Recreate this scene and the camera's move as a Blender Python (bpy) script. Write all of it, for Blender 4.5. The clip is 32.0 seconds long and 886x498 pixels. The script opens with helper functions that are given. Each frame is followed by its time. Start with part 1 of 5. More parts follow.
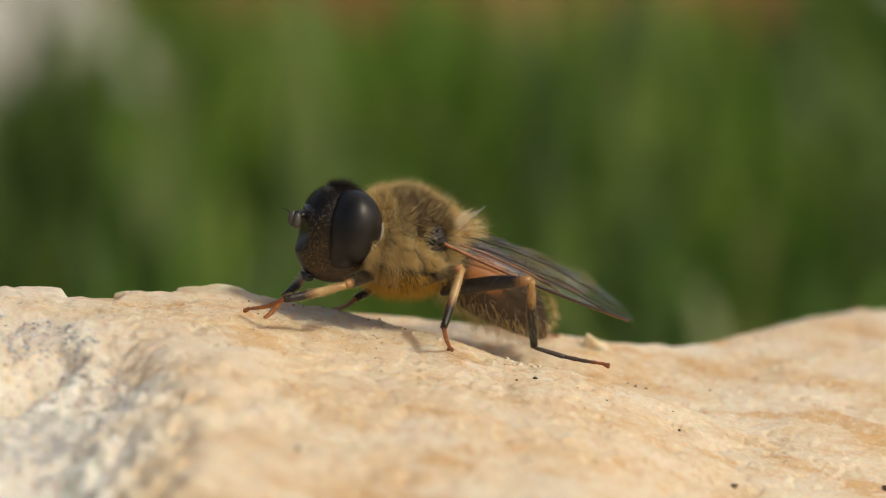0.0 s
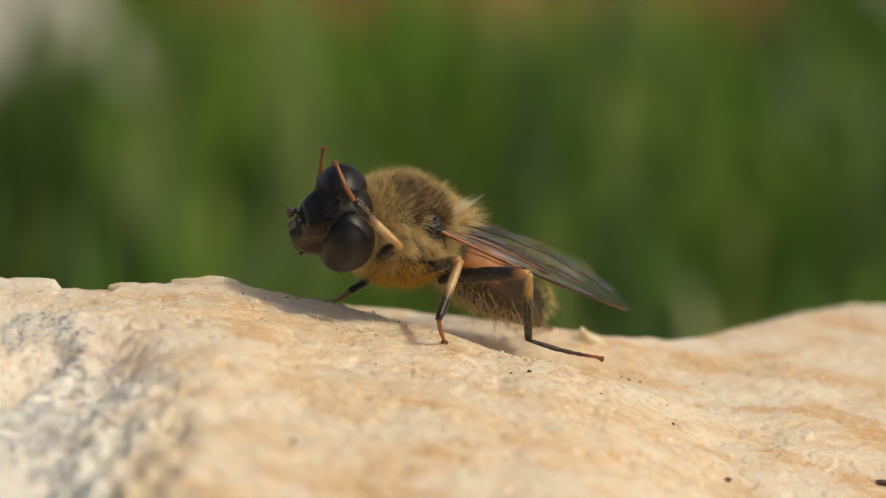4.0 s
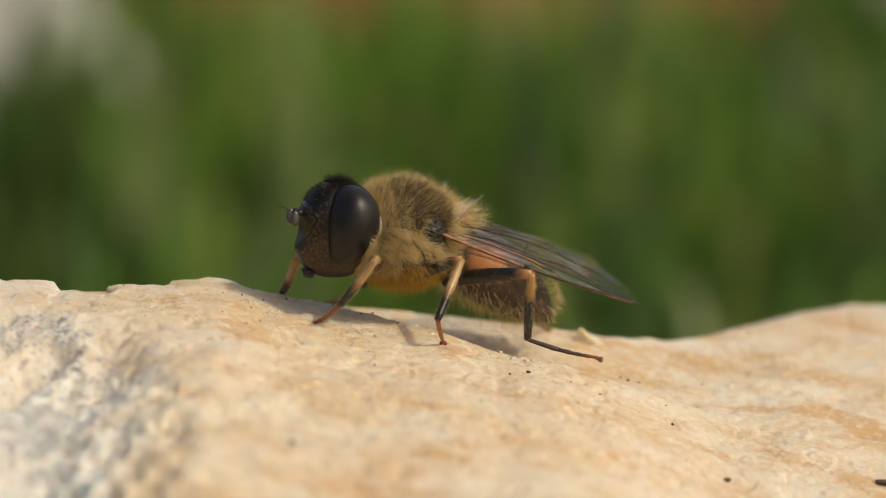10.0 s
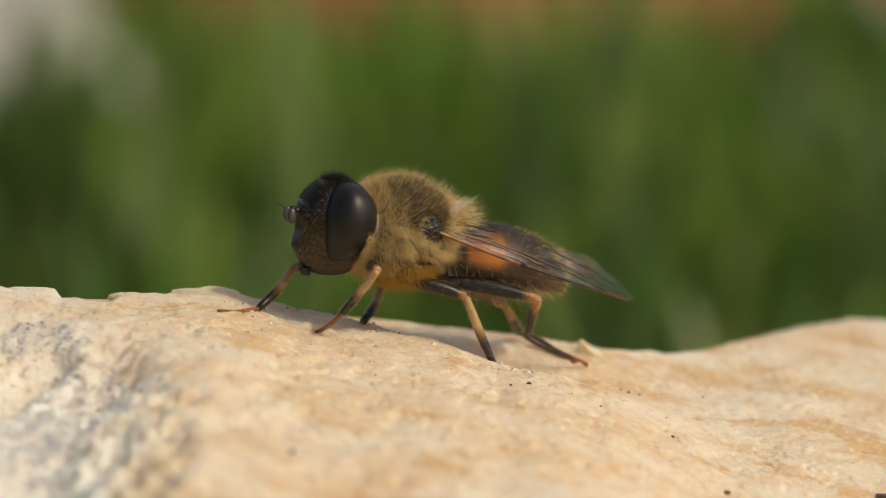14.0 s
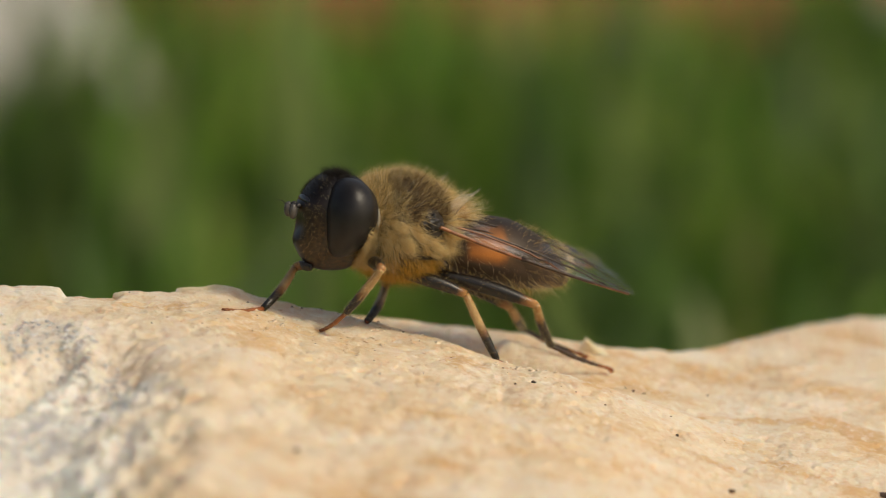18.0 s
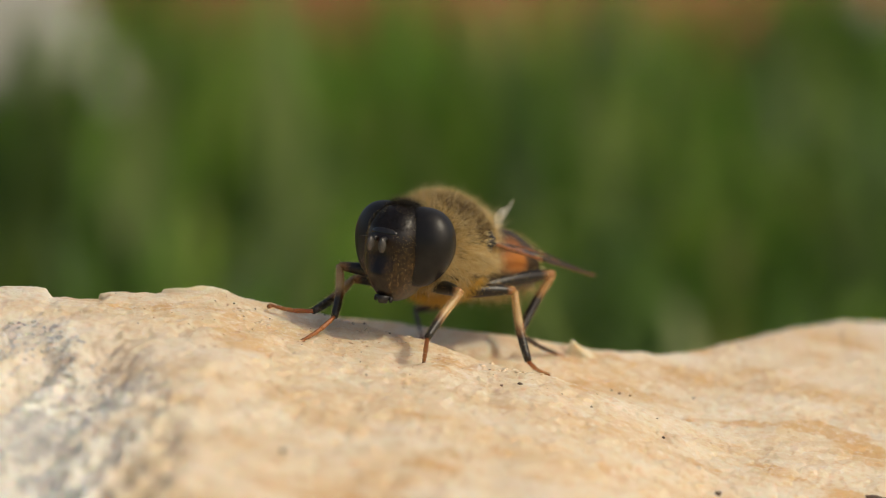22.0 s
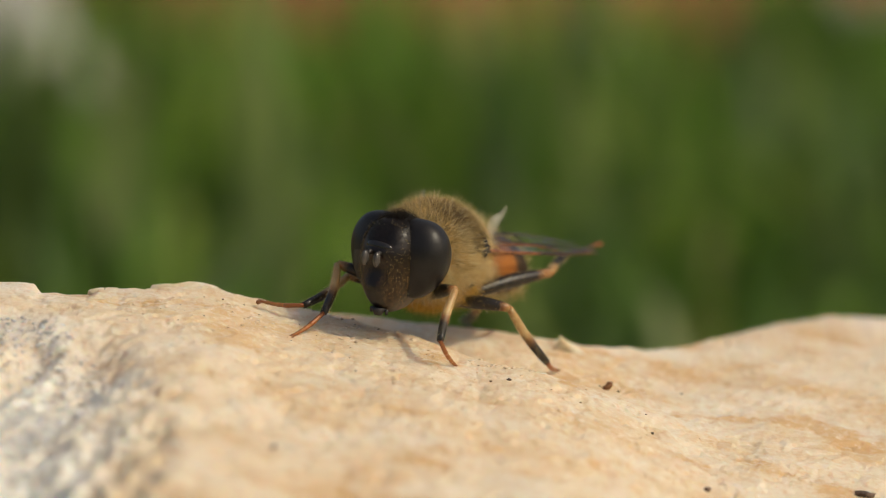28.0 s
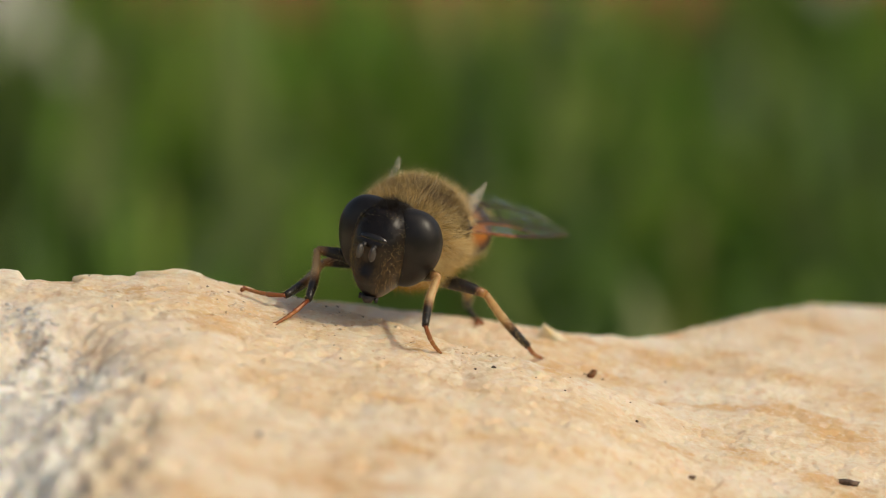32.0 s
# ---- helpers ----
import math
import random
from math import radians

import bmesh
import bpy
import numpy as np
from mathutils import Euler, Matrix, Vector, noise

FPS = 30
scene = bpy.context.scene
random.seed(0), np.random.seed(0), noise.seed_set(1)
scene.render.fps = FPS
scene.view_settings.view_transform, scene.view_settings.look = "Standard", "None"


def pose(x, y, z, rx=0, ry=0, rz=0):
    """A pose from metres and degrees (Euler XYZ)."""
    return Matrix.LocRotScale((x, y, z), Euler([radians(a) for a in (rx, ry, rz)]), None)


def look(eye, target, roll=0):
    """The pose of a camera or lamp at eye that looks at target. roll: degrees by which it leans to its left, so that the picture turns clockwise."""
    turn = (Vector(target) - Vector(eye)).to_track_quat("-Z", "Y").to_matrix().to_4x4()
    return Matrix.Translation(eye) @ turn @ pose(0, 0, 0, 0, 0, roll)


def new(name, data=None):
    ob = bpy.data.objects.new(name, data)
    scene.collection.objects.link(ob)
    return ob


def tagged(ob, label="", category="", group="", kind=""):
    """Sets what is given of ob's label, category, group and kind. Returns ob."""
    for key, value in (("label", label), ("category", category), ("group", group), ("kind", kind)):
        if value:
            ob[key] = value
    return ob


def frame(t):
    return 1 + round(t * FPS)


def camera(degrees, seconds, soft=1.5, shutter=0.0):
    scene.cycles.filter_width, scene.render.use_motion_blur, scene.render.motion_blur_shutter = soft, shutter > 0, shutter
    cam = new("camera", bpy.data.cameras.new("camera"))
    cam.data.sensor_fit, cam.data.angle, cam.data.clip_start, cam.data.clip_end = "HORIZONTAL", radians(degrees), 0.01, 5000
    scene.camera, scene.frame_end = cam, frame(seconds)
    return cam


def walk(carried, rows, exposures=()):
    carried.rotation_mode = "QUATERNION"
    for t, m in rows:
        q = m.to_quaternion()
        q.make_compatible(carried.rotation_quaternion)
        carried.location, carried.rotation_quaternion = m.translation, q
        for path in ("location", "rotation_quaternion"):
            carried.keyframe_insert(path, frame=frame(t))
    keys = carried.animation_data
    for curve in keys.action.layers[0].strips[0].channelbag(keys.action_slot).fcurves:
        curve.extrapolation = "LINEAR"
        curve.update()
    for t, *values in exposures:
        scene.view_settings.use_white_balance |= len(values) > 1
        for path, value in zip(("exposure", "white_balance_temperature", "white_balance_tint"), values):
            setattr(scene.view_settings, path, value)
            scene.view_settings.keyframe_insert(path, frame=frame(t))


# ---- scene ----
MM = 0.001

# ---- camera: a macro lens a little over a hand's length from the insect ----
cam = camera(10.0, 32.0, soft=0.75)
cam.data.dof.use_dof = True
cam.data.dof.focus_distance = 0.2060
cam.data.dof.aperture_fstop = 38.0
EXPOSURE, WHITE = -0.55, 7200.0
# the path
walk(cam, [
    (0, pose(0.00064, -0.20250, 0.04425, 78.870, 0.573, 0.124)), (0.5, pose(0.00140, -0.20250, 0.04430, 78.774, 0.579, 0.444)),
    (1, pose(0.00094, -0.20250, 0.04431, 78.685, 0.443, 0.394)), (1.5, pose(0.00058, -0.20250, 0.04414, 78.692, 0.428, 0.297)),
    (2, pose(0.00029, -0.20250, 0.04403, 78.702, 0.439, 0.179)), (2.5, pose(0.00005, -0.20250, 0.04378, 78.806, 0.509, 0.026)),
    (3, pose(0.00004, -0.20250, 0.04378, 78.878, 0.403, -0.002)), (3.5, pose(0.00005, -0.20250, 0.04407, 78.834, 0.328, -0.018)),
    (5.5, pose(-0.00017, -0.20250, 0.04382, 78.905, 0.351, -0.214)), (6, pose(0.00001, -0.20250, 0.04368, 78.929, 0.417, -0.219)),
    (6.5, pose(-0.00005, -0.20250, 0.04380, 78.883, 0.476, -0.280)), (7, pose(0.00009, -0.20250, 0.04367, 78.941, 0.442, -0.245)),
    (7.5, pose(-0.00020, -0.20250, 0.04382, 78.922, 0.443, -0.354)), (8, pose(-0.00014, -0.20250, 0.04381, 78.950, 0.425, -0.333)),
    (8.5, pose(-0.00012, -0.20250, 0.04369, 78.988, 0.446, -0.256)), (9, pose(0.00008, -0.20250, 0.04378, 78.946, 0.457, -0.098)),
    (9.5, pose(-0.00000, -0.20250, 0.04376, 78.938, 0.463, -0.109)), (10, pose(0.00008, -0.20250, 0.04396, 78.878, 0.460, -0.091)),
    (10.5, pose(0.00017, -0.20250, 0.04369, 78.952, 0.047, 0.014)), (11, pose(0.00014, -0.20250, 0.04389, 78.911, 0.062, -0.021)),
    (11.5, pose(-0.00008, -0.20250, 0.04384, 78.968, 0.042, -0.071)), (12, pose(-0.00003, -0.20250, 0.04375, 79.019, -0.013, -0.034)),
    (12.5, pose(0.00035, -0.20250, 0.04396, 78.984, -0.009, 0.096)), (13, pose(-0.00000, -0.20250, 0.04397, 79.004, 0.003, -0.010)),
    (13.5, pose(-0.00019, -0.20250, 0.04397, 79.000, 0.002, -0.058)), (14, pose(-0.00020, -0.20250, 0.04375, 79.055, -0.019, -0.055)),
    (14.5, pose(-0.00009, -0.20250, 0.04376, 79.043, 0.021, -0.028)), (16.5, pose(0.00000, -0.20250, 0.04383, 78.964, 0.017, 0.007)),
    (17, pose(-0.00007, -0.20250, 0.04392, 78.939, 0.003, -0.009)), (17.5, pose(-0.00029, -0.20250, 0.04398, 78.944, 0.046, -0.088)),
    (18, pose(-0.00003, -0.20250, 0.04391, 78.997, 0.018, 0.037)), (18.5, pose(0.00030, -0.20250, 0.04365, 79.092, 0.017, 0.163)),
    (19, pose(0.00011, -0.20250, 0.04391, 79.022, 0.002, 0.114)), (19.5, pose(0.00015, -0.20250, 0.04385, 79.036, 0.016, 0.124)),
    (20, pose(0.00016, -0.20250, 0.04385, 79.021, -0.038, 0.139)), (20.5, pose(0.00030, -0.20250, 0.04384, 79.019, 0.010, 0.161)),
    (21, pose(-0.00014, -0.20250, 0.04385, 79.010, 0.002, -0.003)), (21.5, pose(-0.00040, -0.20250, 0.04357, 79.094, -0.047, -0.143)),
    (22, pose(-0.00035, -0.20250, 0.04361, 79.097, -0.192, -0.167)), (22.5, pose(-0.00070, -0.20250, 0.04358, 79.105, -0.251, -0.328)),
    (23, pose(-0.00094, -0.20250, 0.04377, 79.063, -0.288, -0.490)), (23.5, pose(-0.00113, -0.20250, 0.04356, 79.127, -0.317, -0.618)),
    (24, pose(-0.00106, -0.20250, 0.04346, 79.154, -0.236, -0.669)), (24.5, pose(-0.00093, -0.20250, 0.04361, 79.122, -0.215, -0.660)),
    (25, pose(-0.00112, -0.20250, 0.04359, 79.122, -0.241, -0.721)), (25.5, pose(-0.00119, -0.20250, 0.04340, 79.167, -0.198, -0.706)),
    (27.5, pose(-0.00093, -0.20250, 0.04373, 79.016, -0.250, -0.448)), (28, pose(-0.00111, -0.20250, 0.04377, 79.007, -0.257, -0.496)),
    (28.5, pose(-0.00098, -0.20250, 0.04359, 79.044, -0.265, -0.476)), (29, pose(-0.00097, -0.20250, 0.04353, 79.045, -0.275, -0.481)),
    (29.5, pose(-0.00098, -0.20250, 0.04356, 79.032, -0.257, -0.457)), (30, pose(-0.00103, -0.20250, 0.04360, 79.014, -0.301, -0.452)),
    (30.5, pose(-0.00148, -0.20250, 0.04375, 78.967, -0.360, -0.594)), (31, pose(-0.00134, -0.20250, 0.04365, 78.980, -0.429, -0.566)),
    (31.5, pose(-0.00139, -0.20250, 0.04356, 78.968, -0.435, -0.626)), (32, pose(-0.00173, -0.20250, 0.04378, 78.865, -0.439, -0.812))], exposures=((0.0, EXPOSURE, WHITE, 10.0), (32.0, EXPOSURE, WHITE, 10.0)))
# end of path

# ---- sky and sun ----
SUN_WAY = Vector((0.60, -0.36, 0.71)).normalized()
world = bpy.data.worlds.new("sky")
scene.world = world
world.use_nodes = True
sky = world.node_tree.nodes.new("ShaderNodeTexSky")
sky.sky_type, sky.sun_disc = "NISHITA", False
sky.dust_density, sky.ozone_density = 4.0, 0.3
sky.sun_elevation = math.asin(SUN_WAY.z)
sky.sun_rotation = math.atan2(SUN_WAY.x, SUN_WAY.y)
world.node_tree.links.new(sky.outputs[0], world.node_tree.nodes["Background"].inputs[0])
world.node_tree.nodes["Background"].inputs[1].default_value = 0.15
sun = new("sun", bpy.data.lights.new("sun", "SUN"))
sun.data.energy, sun.data.angle, sun.data.color = 2.36, radians(0.53), (1.0, 0.965, 0.82)
sun.matrix_world = look((0, 0, 0), -SUN_WAY)
sun.location = (0, 0, 3)


# ---- materials ----
def material(name, rough=0.6, spec=0.4):
    m = bpy.data.materials.new(name)
    m.use_nodes = True
    nt = m.node_tree
    b = nt.nodes["Principled BSDF"]
    b.inputs["Roughness"].default_value = rough
    b.inputs["Specular IOR Level"].default_value = spec
    return m, nt, b


def node(nt, kind, **values):
    n = nt.nodes.new(kind)
    for key, value in values.items():
        n.inputs[key.replace("_", " ")].default_value = value
    return n


def ramp(nt, source, *stops):
    r = nt.nodes.new("ShaderNodeValToRGB")
    while len(r.color_ramp.elements) < len(stops):
        r.color_ramp.elements.new(0.5)
    for e, (p, c) in zip(r.color_ramp.elements, stops):
        e.position, e.color = p, (*c, 1)
    nt.links.new(source, r.inputs[0])
    return r.outputs[0]


def mixed(nt, fac, a, b, kind="MIX"):
    n = nt.nodes.new("ShaderNodeMix")
    n.data_type, n.blend_type = "RGBA", kind
    for k, v in ((0, fac), (6, a), (7, b)):
        if isinstance(v, (int, float)):
            n.inputs[k].default_value = v
        elif isinstance(v, tuple):
            n.inputs[k].default_value = (*v, 1)
        else:
            nt.links.new(v, n.inputs[k])
    return n.outputs[2]


def noise_tex(nt, scale, detail=4.0, rough=0.55, vector=None):
    n = node(nt, "ShaderNodeTexNoise", Scale=scale, Detail=detail, Roughness=rough)
    nt.links.new(vector or nt.nodes.new("ShaderNodeTexCoord").outputs["Object"], n.inputs["Vector"])
    return n.outputs["Fac"]


def bumped(nt, b, height, distance, strength=1.0):
    n = node(nt, "ShaderNodeBump", Strength=strength, Distance=distance)
    nt.links.new(height, n.inputs["Height"])
    nt.links.new(n.outputs[0], b.inputs["Normal"])


def stone_material():
    """Peach limestone skin with soft orange patches; sugary white inside where it is broken."""
    m, nt, b = material("weathered_stone", 0.5, 0.6)
    co = nt.nodes.new("ShaderNodeTexCoord")
    mp = node(nt, "ShaderNodeMapping", Scale=(0.6, 1.0, 1.0))
    nt.links.new(co.outputs["Object"], mp.inputs[0])
    grain = noise_tex(nt, 2600, 6, 0.7)
    patch = noise_tex(nt, 260, 8, 0.62, mp.outputs[0])
    wide = node(nt, "ShaderNodeMapping", Scale=(0.45, 0.8, 1.0))
    nt.links.new(co.outputs["Object"], wide.inputs[0])
    blot = noise_tex(nt, 430, 5, 0.6, wide.outputs[0])
    broad = noise_tex(nt, 70, 3, 0.5)
    skin = ramp(nt, patch, (0.30, (0.66, 0.42, 0.20)), (0.42, (0.73, 0.53, 0.31)), (0.52, (0.77, 0.625, 0.435)), (0.64, (0.81, 0.72, 0.58)))
    skin = mixed(nt, ramp(nt, broad, (0.42, (0, 0, 0)), (0.62, (0.35, 0.35, 0.35))), skin, (0.78, 0.62, 0.43))
    skin = mixed(nt, ramp(nt, blot, (0.55, (0, 0, 0)), (0.62, (0.8, 0.8, 0.8))), skin, (0.66, 0.40, 0.17))
    skin = mixed(nt, ramp(nt, blot, (0.36, (0.7, 0.7, 0.7)), (0.46, (0, 0, 0))), skin, (0.84, 0.73, 0.56))
    skin = mixed(nt, ramp(nt, grain, (0.36, (0.5, 0.5, 0.5)), (0.47, (0, 0, 0))), skin, (0.70, 0.43, 0.21))
    skin = mixed(nt, ramp(nt, grain, (0.54, (0, 0, 0)), (0.66, (0.6, 0.6, 0.6))), skin, (0.87, 0.78, 0.66))
    flecks = node(nt, "ShaderNodeTexVoronoi", Scale=4200.0)
    nt.links.new(co.outputs["Object"], flecks.inputs["Vector"])
    tone = nt.nodes.new("ShaderNodeSeparateColor")
    nt.links.new(flecks.outputs["Color"], tone.inputs[0])
    skin = mixed(nt, ramp(nt, tone.outputs[0], (0.82, (0, 0, 0)), (0.98, (0.2, 0.2, 0.2))), skin, (0.90, 0.84, 0.75))
    at = nt.nodes.new("ShaderNodeAttribute")
    at.attribute_name = "recess_shade"
    recess_shade = at.outputs["Fac"]
    at = nt.nodes.new("ShaderNodeAttribute")
    at.attribute_name = "bleached"
    skin = mixed(nt, at.outputs["Fac"], skin, mixed(nt, ramp(nt, patch, (0.40, (0, 0, 0)), (0.60, (1, 1, 1))), (0.68, 0.53, 0.35), (0.80, 0.72, 0.60)))
    fresh = ramp(nt, grain, (0.30, (0.66, 0.57, 0.44)), (0.44, (0.82, 0.75, 0.64)), (0.64, (0.92, 0.89, 0.81)))
    fresh = mixed(nt, ramp(nt, patch, (0.38, (0.5, 0.5, 0.5)), (0.52, (0, 0, 0))), fresh, (0.68, 0.52, 0.33))
    at = nt.nodes.new("ShaderNodeAttribute")
    at.attribute_name = "broken"
    whole = mixed(nt, at.outputs["Fac"], skin, fresh)
    # brown laid over the base colour as painted shade in pocket and cleft
    nt.links.new(mixed(nt, recess_shade, whole, ramp(nt, grain, (0.35, (0.30, 0.17, 0.085)), (0.6, (0.56, 0.40, 0.25)))), b.inputs["Base Color"])
    b.inputs["Subsurface Weight"].default_value = 0.6
    b.inputs["Subsurface Radius"].default_value = (1.0, 0.7, 0.45)
    b.inputs["Subsurface Scale"].default_value = 0.0010
    nt.links.new(ramp(nt, tone.outputs[2], (0.86, (0.58, 0.58, 0.58)), (0.96, (0.30, 0.30, 0.30))), b.inputs["Roughness"])
    soft = mixed(nt, 0.12, noise_tex(nt, 4200, 5, 0.7), tone.outputs[0])
    sugar = mixed(nt, 0.3, noise_tex(nt, 1700, 6, 0.7), tone.outputs[1])
    bumped(nt, b, mixed(nt, at.outputs["Fac"], mixed(nt, 0.62, (0, 0, 0), soft), sugar), 0.00020, 0.75)
    return m


def fur_material(name, *stops):
    m, nt, b = material(name, 0.38, 0.6)
    g = nt.nodes.new("ShaderNodeNewGeometry")
    nt.links.new(ramp(nt, g.outputs["Random Per Island"], *stops), b.inputs["Base Color"])
    t = nt.nodes.new("ShaderNodeBsdfTranslucent")
    nt.links.new(ramp(nt, g.outputs["Random Per Island"], *stops), t.inputs[0])
    mix = nt.nodes.new("ShaderNodeMixShader")
    mix.inputs[0].default_value = 0.6
    nt.links.new(b.outputs[0], mix.inputs[1])
    nt.links.new(t.outputs[0], mix.inputs[2])
    nt.links.new(mix.outputs[0], nt.nodes["Material Output"].inputs[0])
    return m


def shell_material(name, low, high, rough=0.35, scale=2500, relief=0.00004, coat=0.0):
    m, nt, b = material(name, rough, 0.5)
    f = noise_tex(nt, scale, 4, 0.6)
    nt.links.new(ramp(nt, f, (0.35, low), (0.68, high)), b.inputs["Base Color"])
    b.inputs["Coat Weight"].default_value = coat
    b.inputs["Coat Roughness"].default_value = 0.15
    bumped(nt, b, f, relief, 0.7)
    return m


def leg_material(name, *stops):
    """Colour bands along a limb segment, root to tip."""
    m, nt, b = material(name, 0.38, 0.5)
    c = nt.nodes.new("ShaderNodeTexCoord")
    sep = nt.nodes.new("ShaderNodeSeparateXYZ")
    nt.links.new(c.outputs["Generated"], sep.inputs[0])
    f = noise_tex(nt, 4000, 3, 0.6)
    add = nt.nodes.new("ShaderNodeMath")
    add.operation = "MULTIPLY_ADD"
    nt.links.new(f, add.inputs[0])
    add.inputs[1].default_value = 0.12
    nt.links.new(sep.outputs[0], add.inputs[2])
    sub = nt.nodes.new("ShaderNodeMath")
    sub.operation = "SUBTRACT"
    nt.links.new(add.outputs[0], sub.inputs[0])
    sub.inputs[1].default_value = 0.06
    nt.links.new(ramp(nt, sub.outputs[0], *stops), b.inputs["Base Color"])
    b.inputs["Subsurface Weight"].default_value = 0.15
    b.inputs["Subsurface Scale"].default_value = 0.00015
    bumped(nt, b, f, 0.00003, 0.6)
    return m


def abdomen_material():
    m, nt, b = material("banded_abdomen", 0.5, 0.4)
    c = nt.nodes.new("ShaderNodeTexCoord")
    sep = nt.nodes.new("ShaderNodeSeparateXYZ")
    nt.links.new(c.outputs["Object"], sep.inputs[0])
    f = noise_tex(nt, 1500, 4, 0.6)
    # along the body: orange sides on the first rings, dark towards the tip, with thin pale ring edges
    along = nt.nodes.new("ShaderNodeMapRange")
    along.inputs["From Min"].default_value, along.inputs["From Max"].default_value = -7.4 * MM, -1.6 * MM
    nt.links.new(sep.outputs[0], along.inputs[0])
    wob = nt.nodes.new("ShaderNodeMath")
    wob.operation = "MULTIPLY_ADD"
    nt.links.new(f, wob.inputs[0])
    wob.inputs[1].default_value = 0.10
    nt.links.new(along.outputs[0], wob.inputs[2])
    dark, orange, tan = (0.014, 0.010, 0.008), (0.42, 0.145, 0.025), (0.18, 0.10, 0.04)
    bands = ramp(nt, wob.outputs[0], (0.05, dark), (0.30, dark), (0.32, tan), (0.35, (0.035, 0.022, 0.012)), (0.54, (0.05, 0.028, 0.012)),
                 (0.60, (0.09, 0.045, 0.018)), (0.66, orange), (0.85, orange), (0.90, (0.06, 0.035, 0.02)), (1.0, (0.025, 0.017, 0.012)))
    absolute = nt.nodes.new("ShaderNodeMath")
    absolute.operation = "ABSOLUTE"
    nt.links.new(sep.outputs[1], absolute.inputs[0])
    side = nt.nodes.new("ShaderNodeMapRange")
    side.inputs["From Min"].default_value, side.inputs["From Max"].default_value = 0.9 * MM, 1.9 * MM
    nt.links.new(absolute.outputs[0], side.inputs[0])
    top = mixed(nt, side.outputs[0], (0.03, 0.02, 0.012), bands)
    low = nt.nodes.new("ShaderNodeMapRange")
    low.inputs["From Min"].default_value, low.inputs["From Max"].default_value = 1.55 * MM, 2.0 * MM
    nt.links.new(sep.outputs[2], low.inputs[0])
    nt.links.new(mixed(nt, low.outputs[0], mixed(nt, f, (0.018, 0.012, 0.009), (0.10, 0.060, 0.036)), top), b.inputs["Base Color"])
    bumped(nt, b, noise_tex(nt, 5000, 3, 0.6), 0.00003, 0.6)
    return m


def eye_material():
    m, nt, b = material("compound_eye", 0.38, 0.34)
    v = node(nt, "ShaderNodeTexVoronoi", Scale=24000.0)
    nt.links.new(nt.nodes.new("ShaderNodeTexCoord").outputs["Object"], v.inputs["Vector"])
    f = noise_tex(nt, 900, 3, 0.5)
    nt.links.new(ramp(nt, f, (0.35, (0.007, 0.006, 0.006)), (0.65, (0.020, 0.018, 0.017))), b.inputs["Base Color"])
    bumped(nt, b, v.outputs["Distance"], 0.000010, 0.35)
    return m


def face_material():
    m, nt, b = material("dusted_face", 0.36, 0.4)
    f = noise_tex(nt, 2600, 5, 0.65)
    shell = ramp(nt, f, (0.35, (0.004, 0.003, 0.003)), (0.7, (0.014, 0.008, 0.005)))
    sep = nt.nodes.new("ShaderNodeSeparateXYZ")
    nt.links.new(nt.nodes.new("ShaderNodeTexCoord").outputs["Object"], sep.inputs[0])
    side = nt.nodes.new("ShaderNodeMath")
    side.operation = "ABSOLUTE"
    nt.links.new(sep.outputs[1], side.inputs[0])
    # golden dust on both cheeks, none on the bare black midline and brow
    cheek = nt.nodes.new("ShaderNodeMapRange")
    cheek.inputs["From Min"].default_value, cheek.inputs["From Max"].default_value = 0.16 * MM, 0.42 * MM
    nt.links.new(side.outputs[0], cheek.inputs[0])
    low = nt.nodes.new("ShaderNodeMapRange")
    low.inputs["From Min"].default_value, low.inputs["From Max"].default_value = 0.75 * MM, -0.15 * MM
    nt.links.new(sep.outputs[2], low.inputs[0])
    both = nt.nodes.new("ShaderNodeMath")
    both.operation = "MULTIPLY"
    nt.links.new(cheek.outputs[0], both.inputs[0])
    nt.links.new(low.outputs[0], both.inputs[1])
    dust = mixed(nt, ramp(nt, noise_tex(nt, 8000, 5, 0.7), (0.40, (0.04, 0.04, 0.04)), (0.66, (0.75, 0.75, 0.75))), (0, 0, 0), both.outputs[0])
    nt.links.new(mixed(nt, dust, shell, (0.10, 0.056, 0.019)), b.inputs["Base Color"])
    bumped(nt, b, noise_tex(nt, 1500, 5, 0.6), 0.00006, 0.6)
    return m


